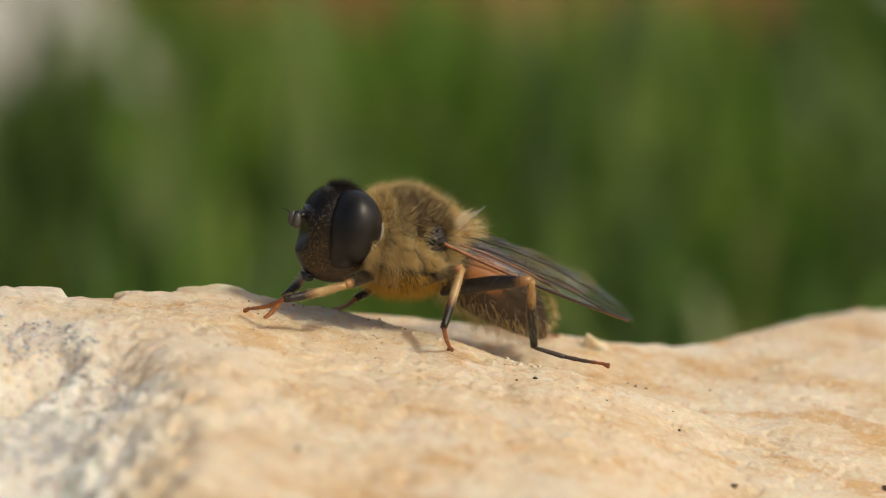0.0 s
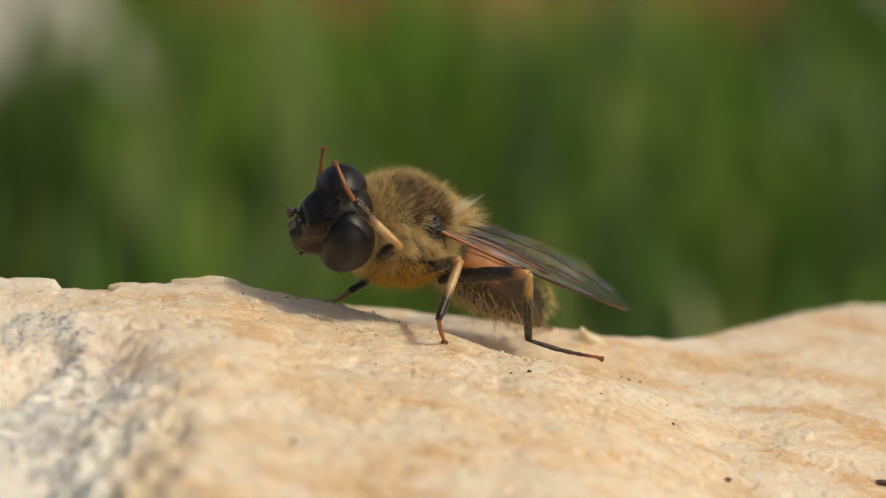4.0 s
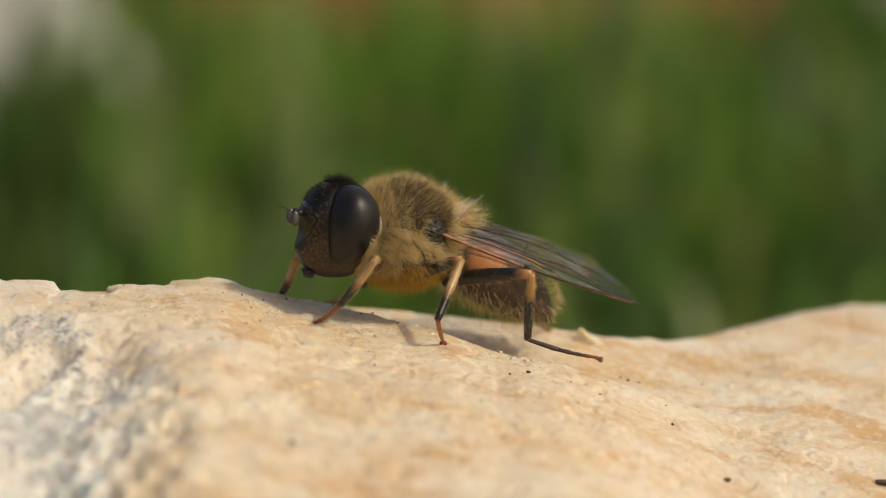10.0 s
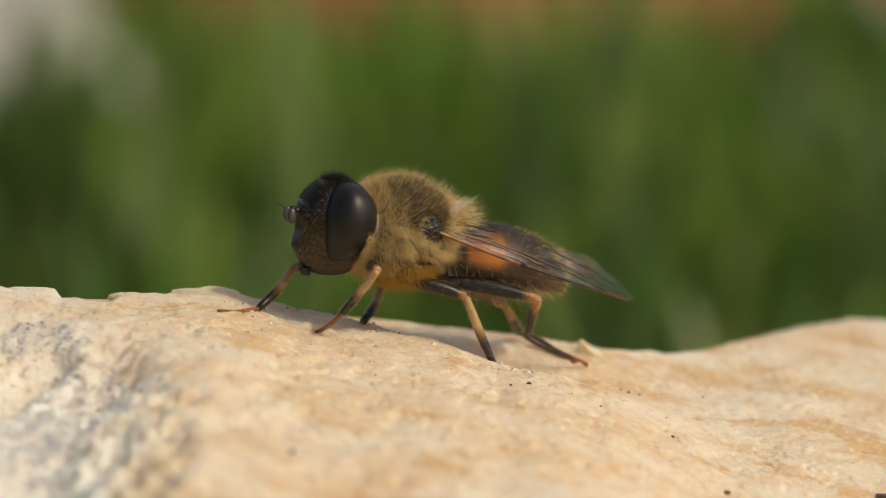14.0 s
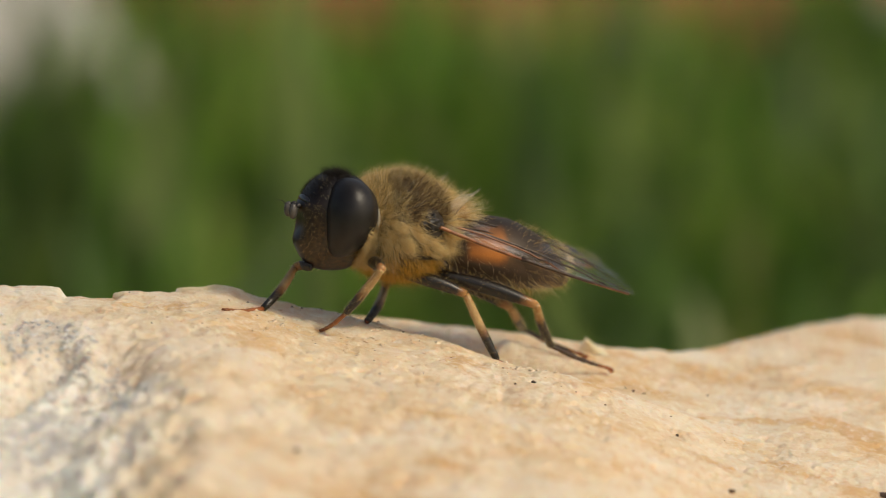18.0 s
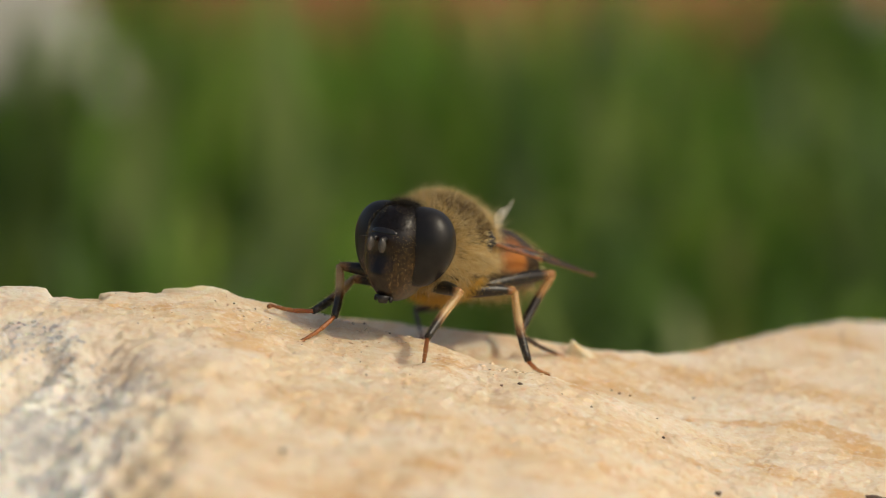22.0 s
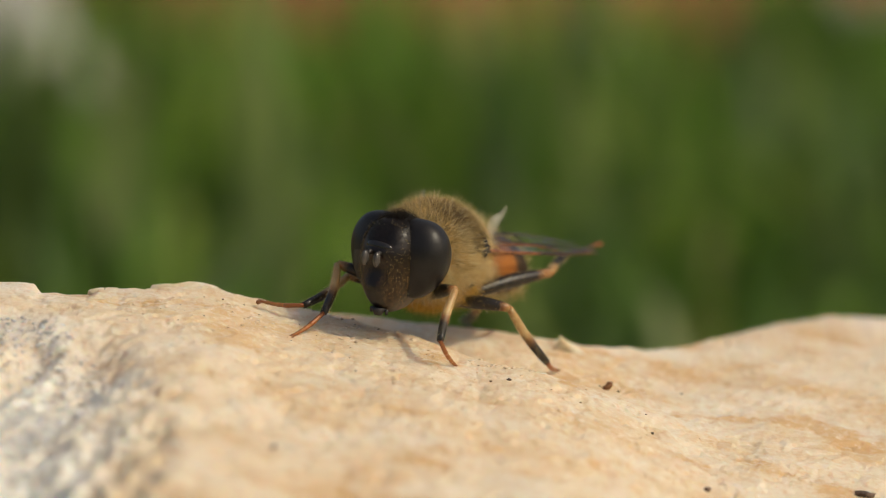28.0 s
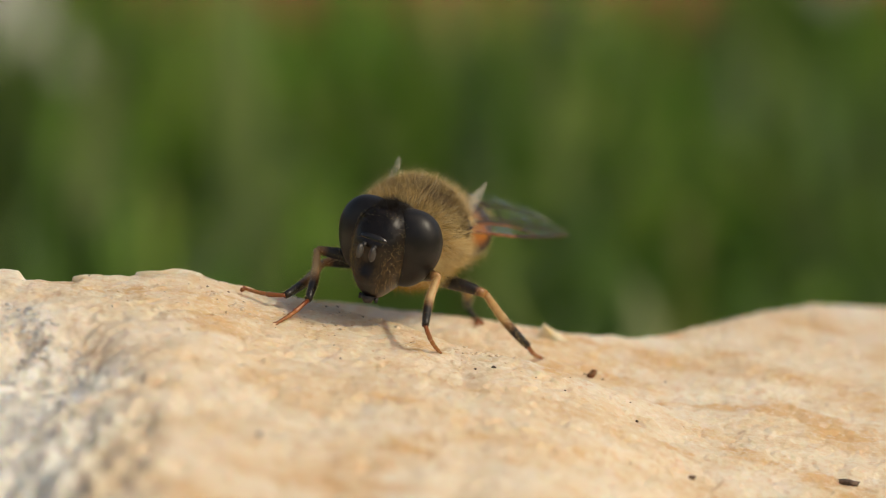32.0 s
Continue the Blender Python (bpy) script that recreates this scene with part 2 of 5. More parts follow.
def wing_material(name, tint, solid, clear=(0.985, 0.975, 0.955)):
    """A thin clear film: mostly see-through, faintly tinted, with a sheen on its pleats."""
    m, nt, b = material(name, 0.3, 0.5)
    f = noise_tex(nt, 1500, 3, 0.5)
    nt.links.new(ramp(nt, f, (0.3, tint), (0.7, tuple(min(1, 1.5 * v) for v in tint))), b.inputs["Base Color"])
    t = nt.nodes.new("ShaderNodeBsdfTransparent")
    t.inputs[0].default_value = (*clear, 1)
    film = nt.nodes.new("ShaderNodeMixShader")
    film.inputs[0].default_value = solid
    nt.links.new(t.outputs[0], film.inputs[1])
    nt.links.new(b.outputs[0], film.inputs[2])
    sheen = node(nt, "ShaderNodeBsdfGlossy", Roughness=0.24)
    bump = node(nt, "ShaderNodeBump", Strength=0.6, Distance=0.00008)
    nt.links.new(noise_tex(nt, 1300, 3, 0.55), bump.inputs["Height"])
    nt.links.new(bump.outputs[0], sheen.inputs["Normal"])
    fres = node(nt, "ShaderNodeFresnel", IOR=1.5)
    nt.links.new(bump.outputs[0], fres.inputs["Normal"])
    part_of = nt.nodes.new("ShaderNodeMath")
    part_of.operation = "MULTIPLY"
    nt.links.new(ramp(nt, noise_tex(nt, 520, 2, 0.5), (0.44, (0.04, 0.04, 0.04)), (0.62, (0.24, 0.24, 0.24))), part_of.inputs[1])
    nt.links.new(fres.outputs[0], part_of.inputs[0])
    mix = nt.nodes.new("ShaderNodeMixShader")
    nt.links.new(part_of.outputs[0], mix.inputs[0])
    nt.links.new(film.outputs[0], mix.inputs[1])
    nt.links.new(sheen.outputs[0], mix.inputs[2])
    nt.links.new(mix.outputs[0], nt.nodes["Material Output"].inputs[0])
    return m


def leaf_material(name, *stops):
    m, nt, b = material(name, 0.45, 0.4)
    g = nt.nodes.new("ShaderNodeNewGeometry")
    c = ramp(nt, g.outputs["Random Per Island"], *stops)
    c = mixed(nt, ramp(nt, noise_tex(nt, 38, 3, 0.5), (0.40, (0, 0, 0)), (0.58, (1, 1, 1))), c, mixed(nt, 0.62, c, (0.030, 0.060, 0.012)))
    nt.links.new(c, b.inputs["Base Color"])
    t = nt.nodes.new("ShaderNodeBsdfTranslucent")
    nt.links.new(c, t.inputs[0])
    mix = nt.nodes.new("ShaderNodeMixShader")
    mix.inputs[0].default_value = 0.5
    nt.links.new(b.outputs[0], mix.inputs[1])
    nt.links.new(t.outputs[0], mix.inputs[2])
    nt.links.new(mix.outputs[0], nt.nodes["Material Output"].inputs[0])
    return m


def plain(name, low, high, scale, rough=0.8, relief=0.001):
    m, nt, b = material(name, rough, 0.3)
    f = noise_tex(nt, scale, 5, 0.6)
    nt.links.new(ramp(nt, f, (0.35, low), (0.65, high)), b.inputs["Base Color"])
    bumped(nt, b, f, relief, 0.8)
    return m


STONE = stone_material()
GOLD_FUR = fur_material("golden_hair", (0.0, (0.40, 0.25, 0.08)), (0.35, (0.82, 0.60, 0.24)), (0.75, (0.97, 0.80, 0.42)), (1.0, (0.99, 0.93, 0.70)))
BROWN_FUR = fur_material("brown_hair", (0.0, (0.045, 0.026, 0.010)), (0.6, (0.15, 0.088, 0.034)), (1.0, (0.40, 0.26, 0.11)))
PALE_FUR = fur_material("pale_hair", (0.0, (0.62, 0.44, 0.15)), (0.5, (0.93, 0.78, 0.43)), (1.0, (0.99, 0.94, 0.74)))
YELLOW_FUR = fur_material("yellow_hair", (0.0, (0.58, 0.34, 0.05)), (0.5, (0.82, 0.55, 0.11)), (1.0, (0.92, 0.74, 0.28)))
DARK_FUR = fur_material("black_hair", (0.0, (0.010, 0.008, 0.006)), (1.0, (0.05, 0.035, 0.02)))
SHELL = shell_material("brown_shell", (0.014, 0.009, 0.005), (0.045, 0.028, 0.013), 0.75)
MATT = shell_material("matt_black_shell", (0.006, 0.005, 0.005), (0.022, 0.018, 0.016), 0.5)
BLACK = shell_material("black_shell", (0.006, 0.005, 0.005), (0.022, 0.018, 0.016), 0.25, coat=0.3)
FACE = face_material()
# dust grey, lightened to stand in for the sun's glint on the antenna tip
DUSTY_GLINT = shell_material("grey_dusted_glint_shell", (0.035, 0.031, 0.028), (0.095, 0.087, 0.080), 0.28)
AMBER = shell_material("amber_shell", (0.20, 0.085, 0.03), (0.42, 0.20, 0.07), 0.35)
VEIN = shell_material("wing_vein", (0.018, 0.010, 0.006), (0.055, 0.026, 0.013), 0.35)
COSTA = shell_material("leading_vein", (0.13, 0.045, 0.016), (0.30, 0.11, 0.040), 0.35)
RIM = shell_material("eye_rim", (0.28, 0.25, 0.20), (0.50, 0.46, 0.38), 0.35)
ABDOMEN = abdomen_material()
EYE = eye_material()
WING = wing_material("wing_membrane", (0.34, 0.30, 0.24), 0.022)
SQUAMA = wing_material("pale_lobe", (0.62, 0.56, 0.46), 0.22)


# ---- building helpers ----
def part(name, mesh, mat, parent, label=""):
    """Links a bmesh or a finished mesh as one object under a thing or a part."""
    if isinstance(mesh, bmesh.types.BMesh):
        me = bpy.data.meshes.new(name)
        mesh.to_mesh(me)
        mesh.free()
        mesh = me
    if not mesh.materials:
        mesh.materials.append(mat)
    mesh.polygons.foreach_set("use_smooth", [True] * len(mesh.polygons))
    ob = new(name, mesh)
    if parent:
        ob.parent = parent
    return tagged(ob, label)


def mesh_of(name, verts, faces):
    me = bpy.data.meshes.new(name)
    me.from_pydata([tuple(v) for v in verts], [], [tuple(int(i) for i in f) for f in faces])
    me.update()
    return me


def tube(points, radii, sides=10, flat=1.0):
    """A tapering round limb through the points, closed at both ends."""
    pts = [Vector(p) for p in points]
    verts, faces = [], []
    up = Vector((0.13, 0.21, 1)).normalized()
    for i, p in enumerate(pts):
        way = (pts[min(i + 1, len(pts) - 1)] - pts[max(i - 1, 0)]).normalized()
        a = way.cross(up).normalized()
        b = a.cross(way)
        for k in range(sides):
            w = math.tau * k / sides
            verts.append((p + radii[i] * (math.cos(w) * a + flat * math.sin(w) * b)) * MM)
    for i in range(len(pts) - 1):
        for k in range(sides):
            q, r = i * sides + k, i * sides + (k + 1) % sides
            faces.append((q, r, r + sides, q + sides))
    verts += [pts[0] * MM, pts[-1] * MM]
    n = len(verts)
    for k in range(sides):
        faces.append((n - 2, (k + 1) % sides, k))
        faces.append((n - 1, (len(pts) - 2 + 1) * sides + k, (len(pts) - 1) * sides + (k + 1) % sides))
    return mesh_of("tube", verts, faces)


def lattice(ix, iy, seed):
    n = (ix.astype(np.int64) * 374761393 + iy.astype(np.int64) * 668265263 + seed * 1442695041) & 0xFFFFFFFF
    n = ((n ^ (n >> 13)) * 1274126177) & 0xFFFFFFFF
    return ((n ^ (n >> 16)) & 0xFFFF) / 65535.0


def soft_noise(x, y, seed=0):
    ix, iy = np.floor(x), np.floor(y)
    fx, fy = x - ix, y - iy
    fx, fy = fx * fx * (3 - 2 * fx), fy * fy * (3 - 2 * fy)
    a, b = lattice(ix, iy, seed), lattice(ix + 1, iy, seed)
    c, d = lattice(ix, iy + 1, seed), lattice(ix + 1, iy + 1, seed)
    return (a + (b - a) * fx) * (1 - fy) + (c + (d - c) * fx) * fy - 0.5


def fbm(x, y, octaves=4, seed=0, gain=0.5):
    out, amp = 0, 1.0
    for k in range(octaves):
        out = out + amp * soft_noise(x * 2 ** k + 7.3 * k, y * 2 ** k - 3.1 * k, seed + k)
        amp *= gain
    return out


def cells(x, y, seed=0):
    """Distance to the nearest of a jittered grid of points, and that point's own number."""
    ix, iy = np.floor(x), np.floor(y)
    best, own = np.full(x.shape, 9.0), np.zeros(x.shape)
    for i in (-1, 0, 1):
        for j in (-1, 0, 1):
            px, py = ix + i + lattice(ix + i, iy + j, seed), iy + j + lattice(ix + i, iy + j, seed + 5)
            d = (x - px) ** 2 + (y - py) ** 2
            own = np.where(d < best, lattice(ix + i, iy + j, seed + 9), own)
            best = np.minimum(best, d)
    return np.sqrt(best), own


def step(a, b, x):
    t = np.clip((x - a) / (b - a), 0, 1)
    return t * t * (3 - 2 * t)


# ---- the stone: all heights in millimetres over the insect's footing ----
def draw_in(y):
    """The broken part lies closer to the crest than the skin beside it."""
    return np.interp(y, (-36, -20, -16, -13, -10, -7.5, -5, -2.5, 1.5, 40), (-36, -23.6, -19.2, -15.8, -12.2, -9.0, -5.6, -1.8, 1.5, 40))


def break_edge(x, y):
    return np.interp(y, (-24, -17, -14.5, -11.5, -9, -6.3, -4.6, -3, -1), (-12.6, -12.3, -12.2, -12.4, -13.0, -14.1, -15.2, -17.3, -22.0)) + 1.2 * fbm(x * 0.4, y * 0.4, 3, 40)


def stone_break(x, y, soft=1.0):
    """1 where the white inside of the stone lies open."""
    y = draw_in(y)
    edge = break_edge(x, y)
    return step(0.9 * soft, -0.9 * soft, x - edge + 1.1 * fbm(x * 1.3, y * 1.3, 4, 41, 0.6))


def cleft_at(x, y):
    """A cleft that runs into the break, steep on its near side."""
    y = draw_in(y)
    run = y + 10.6 - 1.4 * (x + 15.4) + 0.7 * fbm(x * 0.7, y * 0.7, 3, 81)
    return step(4.2, 0.2, run) * step(-0.5, 0.2, run) * step(-14.0, -15.6, x)


def stone_shade(x, y):
    """Where shade is painted brown: the pocket beside the break and the cleft."""
    cleft, y = cleft_at(x, y), draw_in(y)
    return 0.6 * np.exp(-((x + 12.7 + 0.05 * (y + 9.5)) / 1.1) ** 2 - ((y + 9.8) / 3.2) ** 2) * np.clip(0.8 + 1.6 * fbm(x * 1.5, y * 1.5, 4, 77), 0, 1.3) + 0.45 * cleft


def bent(x, at, high):
    """A curve through the given heights with its corners rounded off."""
    return sum(np.interp(x + k, at, high) for k in (-1.6, -0.8, 0.0, 0.8, 1.6)) / 5


def stone_shape(x, y):
    crest = np.interp(x, (-40, -18, -13, -9, -6, -3.3, 0.4, 2.2, 5, 8, 14), (0.5, 2.98, 2.66, 2.40, 1.60, 1.05, 0.42, -0.14, -0.46, -1.07, -2.4))
    back = bent(x, (-30, -9, -6, -2, 5, 9, 12, 14, 18, 40), (0.3, 0.6, 0.35, 0.09, -0.90, -1.85, -2.15, -1.86, -2.0, -3.3))
    line = bent(x, (-20, -13, -9, -6, -3.4, 0, 2, 5, 9), (0.5, 1.0, 2.0, 3.0, 3.0, 1.2, -0.3, -1.0, -0.5))  # where the front crest runs
    ridge = bent(x, (-20, 5, 9, 12, 14, 18), (8, 8, 9, 12, 14, 18))                                       # where the far ridge runs
    d = line - y
    front = crest - 0.045 * np.maximum(d, 0) - 0.0020 * np.maximum(d, 0) ** 2
    beyond = np.maximum(y - ridge, 0)
    far = back - 0.035 * np.maximum(ridge - y, 0) - 0.30 * beyond - 0.015 * beyond ** 2
    slope = back - 0.085 * np.maximum(ridge - y, 0) - 0.0035 * np.maximum(ridge - y - 8, 0) ** 2 - 0.30 * beyond - 0.015 * beyond ** 2
    drop = crest - 0.55 * np.maximum(-d, 0)
    left = np.where(d > 0, front, np.maximum(drop, far - 1.5 * np.exp(-((y - line - 2.8) / 2.0) ** 2 - ((x - 1.0) / 5.0) ** 2)))
    w = step(3.0, 14.0, x)
    h = left * (1 - w) + slope * w
    # a shallow notch where a piece has split off the crest
    h = h - 0.34 * step(-15.95, -15.55, x) * step(-13.2, -13.7, x) * step(-1.2, 0.4, y)
    # the sides fall away
    h = h - 0.06 * np.maximum(-y - 29, 0) ** 2 - 0.05 * np.maximum(x - 26, 0) ** 2 - 0.05 * np.maximum(-x - 24, 0) ** 2
    return h


def stone_height(x, y):
    h = stone_shape(x, y)
    b = stone_break(x, y, 4.4)
    h = h + 0.14 * fbm(x * 0.22, y * 0.22, 2, 3) + 0.11 * fbm(x * 0.9, y * 0.9, 3, 11) + 0.065 * fbm(x * 2.6, y * 2.6, 4, 21, 0.7)
    h = h - 0.022 * np.maximum(0.0, 0.10 - np.abs(fbm(x * 0.8, y * 1.1, 5, 25, 0.65))) / 0.10   # fine creases
    # shallow pits and scabs of the skin
    pit = step(0.10, 0.22, fbm(x * 0.70 + 3.0, y * 0.55, 4, 91, 0.55)) + 0.8 * step(0.08, 0.18, fbm(x * 1.3 + 8.0, y * 1.0, 4, 95, 0.55))
    h = h - 0.08 * pit * (1 - b) * (0.3 + 0.7 * step(1.5, -2.5, y))
    dist, own = cells(x * 1.5 + 0.6 * fbm(x, y, 2, 5), y * 1.5, 31)
    h = h + (1 - b) * 0.025 * (0.5 - dist) * (own > 0.6)
    # the open break: sunken, lumpy, with pits, grains and one deep cleft
    dist, own = cells(x * 0.28 + 0.5 * fbm(x * 0.5, y * 0.5, 2, 6), y * 0.28, 51)
    fine, own2 = cells(x * 3.1 + 0.5 * fbm(x * 2, y * 2, 2, 7), y * 3.1, 61)
    facet, own3 = cells(x * 1.05 + 0.4 * fbm(x, y, 2, 8), y * 1.05, 57)
    lump = 0.14 * (0.5 - facet) + 0.10 * (own3 - 0.5) + 0.6 * (0.5 - dist ** 1.5) + 0.2 * (own - 0.5) + 0.45 * fbm(x * 0.5, y * 0.5, 2, 66) + 0.06 * (0.5 - fine) * (own2 > 0.25)
    cleft = 2.2 * cleft_at(x, y)
    near = draw_in(y)
    hollow = 0.5 * np.exp(-((x + 12.8 + 0.05 * (near + 9.5)) / 1.2) ** 2 - ((near + 10.0) / 3.0) ** 2)
    return h + b * (0.9 * lump - 0.23 * np.maximum(-y - 2.5, 0) - cleft) - hollow


def at_stone(x, y):
    return float(stone_height(np.array([float(x)]), np.array([float(y)]))[0])


def build_stone():
    """A closed boulder: finely gridded where it is near, with sides and base down to the lawn."""
    def axis(lo, hi, fine_lo, fine_hi, fine, coarse):
        return np.concatenate([np.arange(lo, fine_lo, coarse), np.arange(fine_lo, fine_hi, fine), np.arange(fine_hi, hi + coarse, coarse)])
    xs = axis(-44, 48, -20, 20, 0.085, 1.0)
    ys = axis(-42, 46, -23, 12, 0.09, 0.7)
    X, Y = np.meshgrid(xs, ys)
    Z = stone_height(X, Y)
    edge = np.minimum(np.minimum(X + 44, 48 - X), np.minimum(Y + 42, 46 - Y))
    Z = np.where(edge < 0.01, -52.0, np.maximum(Z, -40))
    n, k = X.shape
    verts = np.stack([X, Y, Z], -1).reshape(-1, 3) * MM
    i = np.arange(n * k).reshape(n, k)
    faces = np.stack([i[:-1, :-1], i[:-1, 1:], i[1:, 1:], i[1:, :-1]], -1).reshape(-1, 4)
    ring = list(i[0]) + list(i[1:, -1]) + list(i[-1, -2::-1]) + list(i[-2:0:-1, 0])
    me = bpy.data.meshes.new("stone")
    me.vertices.add(len(verts))
    me.vertices.foreach_set("co", verts.ravel())
    me.loops.add(faces.size + len(ring))
    me.polygons.add(len(faces) + 1)
    me.loops.foreach_set("vertex_index", np.concatenate([faces.ravel(), np.array(ring[::-1])]))
    me.polygons.foreach_set("loop_start", np.concatenate([np.arange(0, faces.size, 4), [faces.size]]))
    me.update(calc_edges=True)
    me.attributes.new("broken", "FLOAT", "POINT").data.foreach_set("value", stone_break(X - 0.9, Y, 1.8).ravel().astype(np.float32))
    me.attributes.new("bleached", "FLOAT", "POINT").data.foreach_set("value", (0.95 * stone_break(X, Y, 15.0)).ravel().astype(np.float32))
    me.attributes.new("recess_shade", "FLOAT", "POINT").data.foreach_set("value", stone_shade(X, Y).ravel().astype(np.float32))
    ob = part("stone", me, STONE, None)
    return tagged(ob, "tan weathered stone with a broken white grainy edge", "stone")


stone = build_stone()
GRASS = leaf_material("grass", (0.0, (0.048, 0.120, 0.012)), (0.35, (0.132, 0.305, 0.026)), (0.65, (0.27, 0.50, 0.050)), (0.85, (0.47, 0.62, 0.11)), (1.0, (0.55, 0.53, 0.18)))
LEAF = leaf_material("broad_leaf", (0.0, (0.22, 0.33, 0.07)), (1.0, (0.34, 0.42, 0.12)))
TALL = leaf_material("tall_grass", (0.0, (0.045, 0.085, 0.016)), (0.45, (0.11, 0.20, 0.034)), (0.7, (0.24, 0.34, 0.08)), (1.0, (0.42, 0.46, 0.19)))
SOIL = plain("lawn_soil", (0.022, 0.040, 0.010), (0.045, 0.080, 0.018), 60, 0.9, 0.004)
GROUND = -52.0
PAVING = plain("red_paving", (0.32, 0.085, 0.045), (0.43, 0.15, 0.085), 45, 0.85, 0.002)
PEBBLE = plain("white_pebble", (0.40, 0.385, 0.36), (0.54, 0.525, 0.50), 90, 0.6, 0.001)


def blades(count, area, seed, tall=(16, 30), wide=(1.2, 2.2)):
    rng = np.random.default_rng(seed)
    verts, faces = [], []
    for i in range(count):
        x, y = area(rng)
        if -50 < x < 54 and -48 < y < 54:
            continue
        high, w0 = tall[0] + tall[1] * rng.random(), wide[0] + wide[1] * rng.random()
        a, lean = rng.random() * math.tau, 0.15 + 0.9 * rng.random() ** 2
        c, s = math.cos(a), math.sin(a)
        base = len(verts)
        for j in range(4):
            u = j / 3
            out = lean * high * u * u
            z = GROUND - 1 + high * u * (1 - 0.35 * lean * u)
            w = w0 * (1 - 0.92 * u ** 1.6)
            for k, fold in ((-1, 0.25), (0, 0), (1, 0.25)):
                verts.append(((x + c * (out + fold * w) - s * k * w) * MM, (y + s * (out + fold * w) + c * k * w) * MM, z * MM))
            if j:
                for k in (0, 1):
                    q = base + 3 * j + k
                    faces.append((q - 3, q - 2, q + 1, q))
    return verts, faces


def build_lawn():
    z = GROUND * MM
    me = mesh_of("ground", [(-60, -60, z), (60, -60, z), (60, 60, z), (-60, 60, z)], [(0, 1, 2, 3)])
    tagged(part("ground", me, SOIL, None), "green lawn soil under short grass", "ground", kind="structure")
    # the view's own strip is dense, the lawn around is thinner
    spots = np.random.default_rng(41).random((260, 2)) * (230, 282) + (-115, 58)

    def tuft(r):
        x, y = spots[r.integers(len(spots))]
        return x + 4.5 * r.normal(), y + 4.5 * r.normal()

    v1, f1 = blades(9500, tuft, 5, (11, 22), (0.8, 1.5))
    v3, f3 = blades(150, lambda r: ((r.random() - 0.5) * 110, 66 + 190 * r.random()), 23, (20, 24), (1.4, 2.6))
    v2, f2 = blades(14000, lambda r: ((r.random() - 0.5) * 1300, -700 + 1030 * r.random()), 6, (11, 20), (0.9, 1.5))
    f2 = [tuple(i + len(v1) for i in f) for f in f2]
    tagged(part("grass", mesh_of("grass", v1 + v2, f1 + f2), GRASS, None), "short green lawn grass round the stone", "grass", kind="stuff")
    tagged(part("tall_grass", mesh_of("tall_grass", v3, f3), TALL, None), "taller light green grass blades behind the stone", "grass", kind="stuff")
    # broad lighter leaves standing up out of the lawn
    for k, (x, y, high, lean, turn) in enumerate(((17.2, 64, 47, 0.27, 207), (-11, 188, 46, 0.2, 100), (-28, 251, 49, 0.45, 160), (-20, 138, 42, 0.3, 20), (-12, 110, 42, 0.25, 60), (27, 175, 40, 0.5, 200),
            (-24, 96, 40, 0.35, 30), (3, 150, 44, 0.3, 250), (21, 88, 38, 0.4, 150), (-34, 180, 46, 0.4, 300), (10, 235, 47, 0.3, 45))):
        verts, faces = [], []
        for j in range(9):
            u = j / 8
            w = 2.3 * math.sin(math.pi * (0.12 + 0.86 * u)) ** 0.8
            out, up = lean * high * u * u, high * u * (1 - 0.3 * lean * u)
            for i, fold in ((-1, 0.3), (0, 0), (1, 0.3)):
                verts.append((out * MM + fold * w * MM * 0.5, i * w * MM, up * MM))
            if j:
                for i in (0, 1):
                    q = 3 * j + i
                    faces.append((q - 3, q - 2, q + 1, q))
        leaf = tagged(part("grass_leaf", mesh_of("grass_leaf", verts, faces), LEAF, None), "broad light green grass leaf in the lawn", "leaf", "broad leaves in the lawn")
        rib = [(lean * high * u * u, 0, high * u * (1 - 0.3 * lean * u)) for u in (0.0, 0.25, 0.5, 0.75, 0.97)]
        part("midrib", tube(rib, [0.5, 0.45, 0.38, 0.28, 0.12], 6), LEAF, leaf)
        leaf.matrix_world = pose(x * MM, y * MM, (GROUND - 0.5) * MM, 0, 0, turn)


def build_paving():
    """Red slabs edging the lawn, laid 2 mm apart."""
    rng = random.Random(4)
    bed = tagged(new("paving"), "red clay brick paving along the lawn's edge", "paving", kind="structure")
    brick = None
    for j in range(4):
        for i in range(-4, 5):
            bm = bmesh.new()
            bmesh.ops.create_cube(bm, size=1)
            if brick is None:
                for v in bm.verts:
                    v.co = Vector((v.co.x * 208, v.co.y * 100, v.co.z * 12)) * MM
                bmesh.ops.bevel(bm, geom=bm.edges[:], offset=2.0 * MM, segments=2, affect="EDGES")
                one = part("brick", bm, PAVING, bed)
                brick = one.data
            else:
                bm.free()
                one = new("brick", brick)
                one.parent = bed
            one.matrix_world = pose((i * 214 + 107 * (j % 2)) * MM, (449 + 106 * j) * MM, (GROUND + 2 + rng.random() * 1.5) * MM, 0, 0, rng.uniform(-0.6, 0.6))


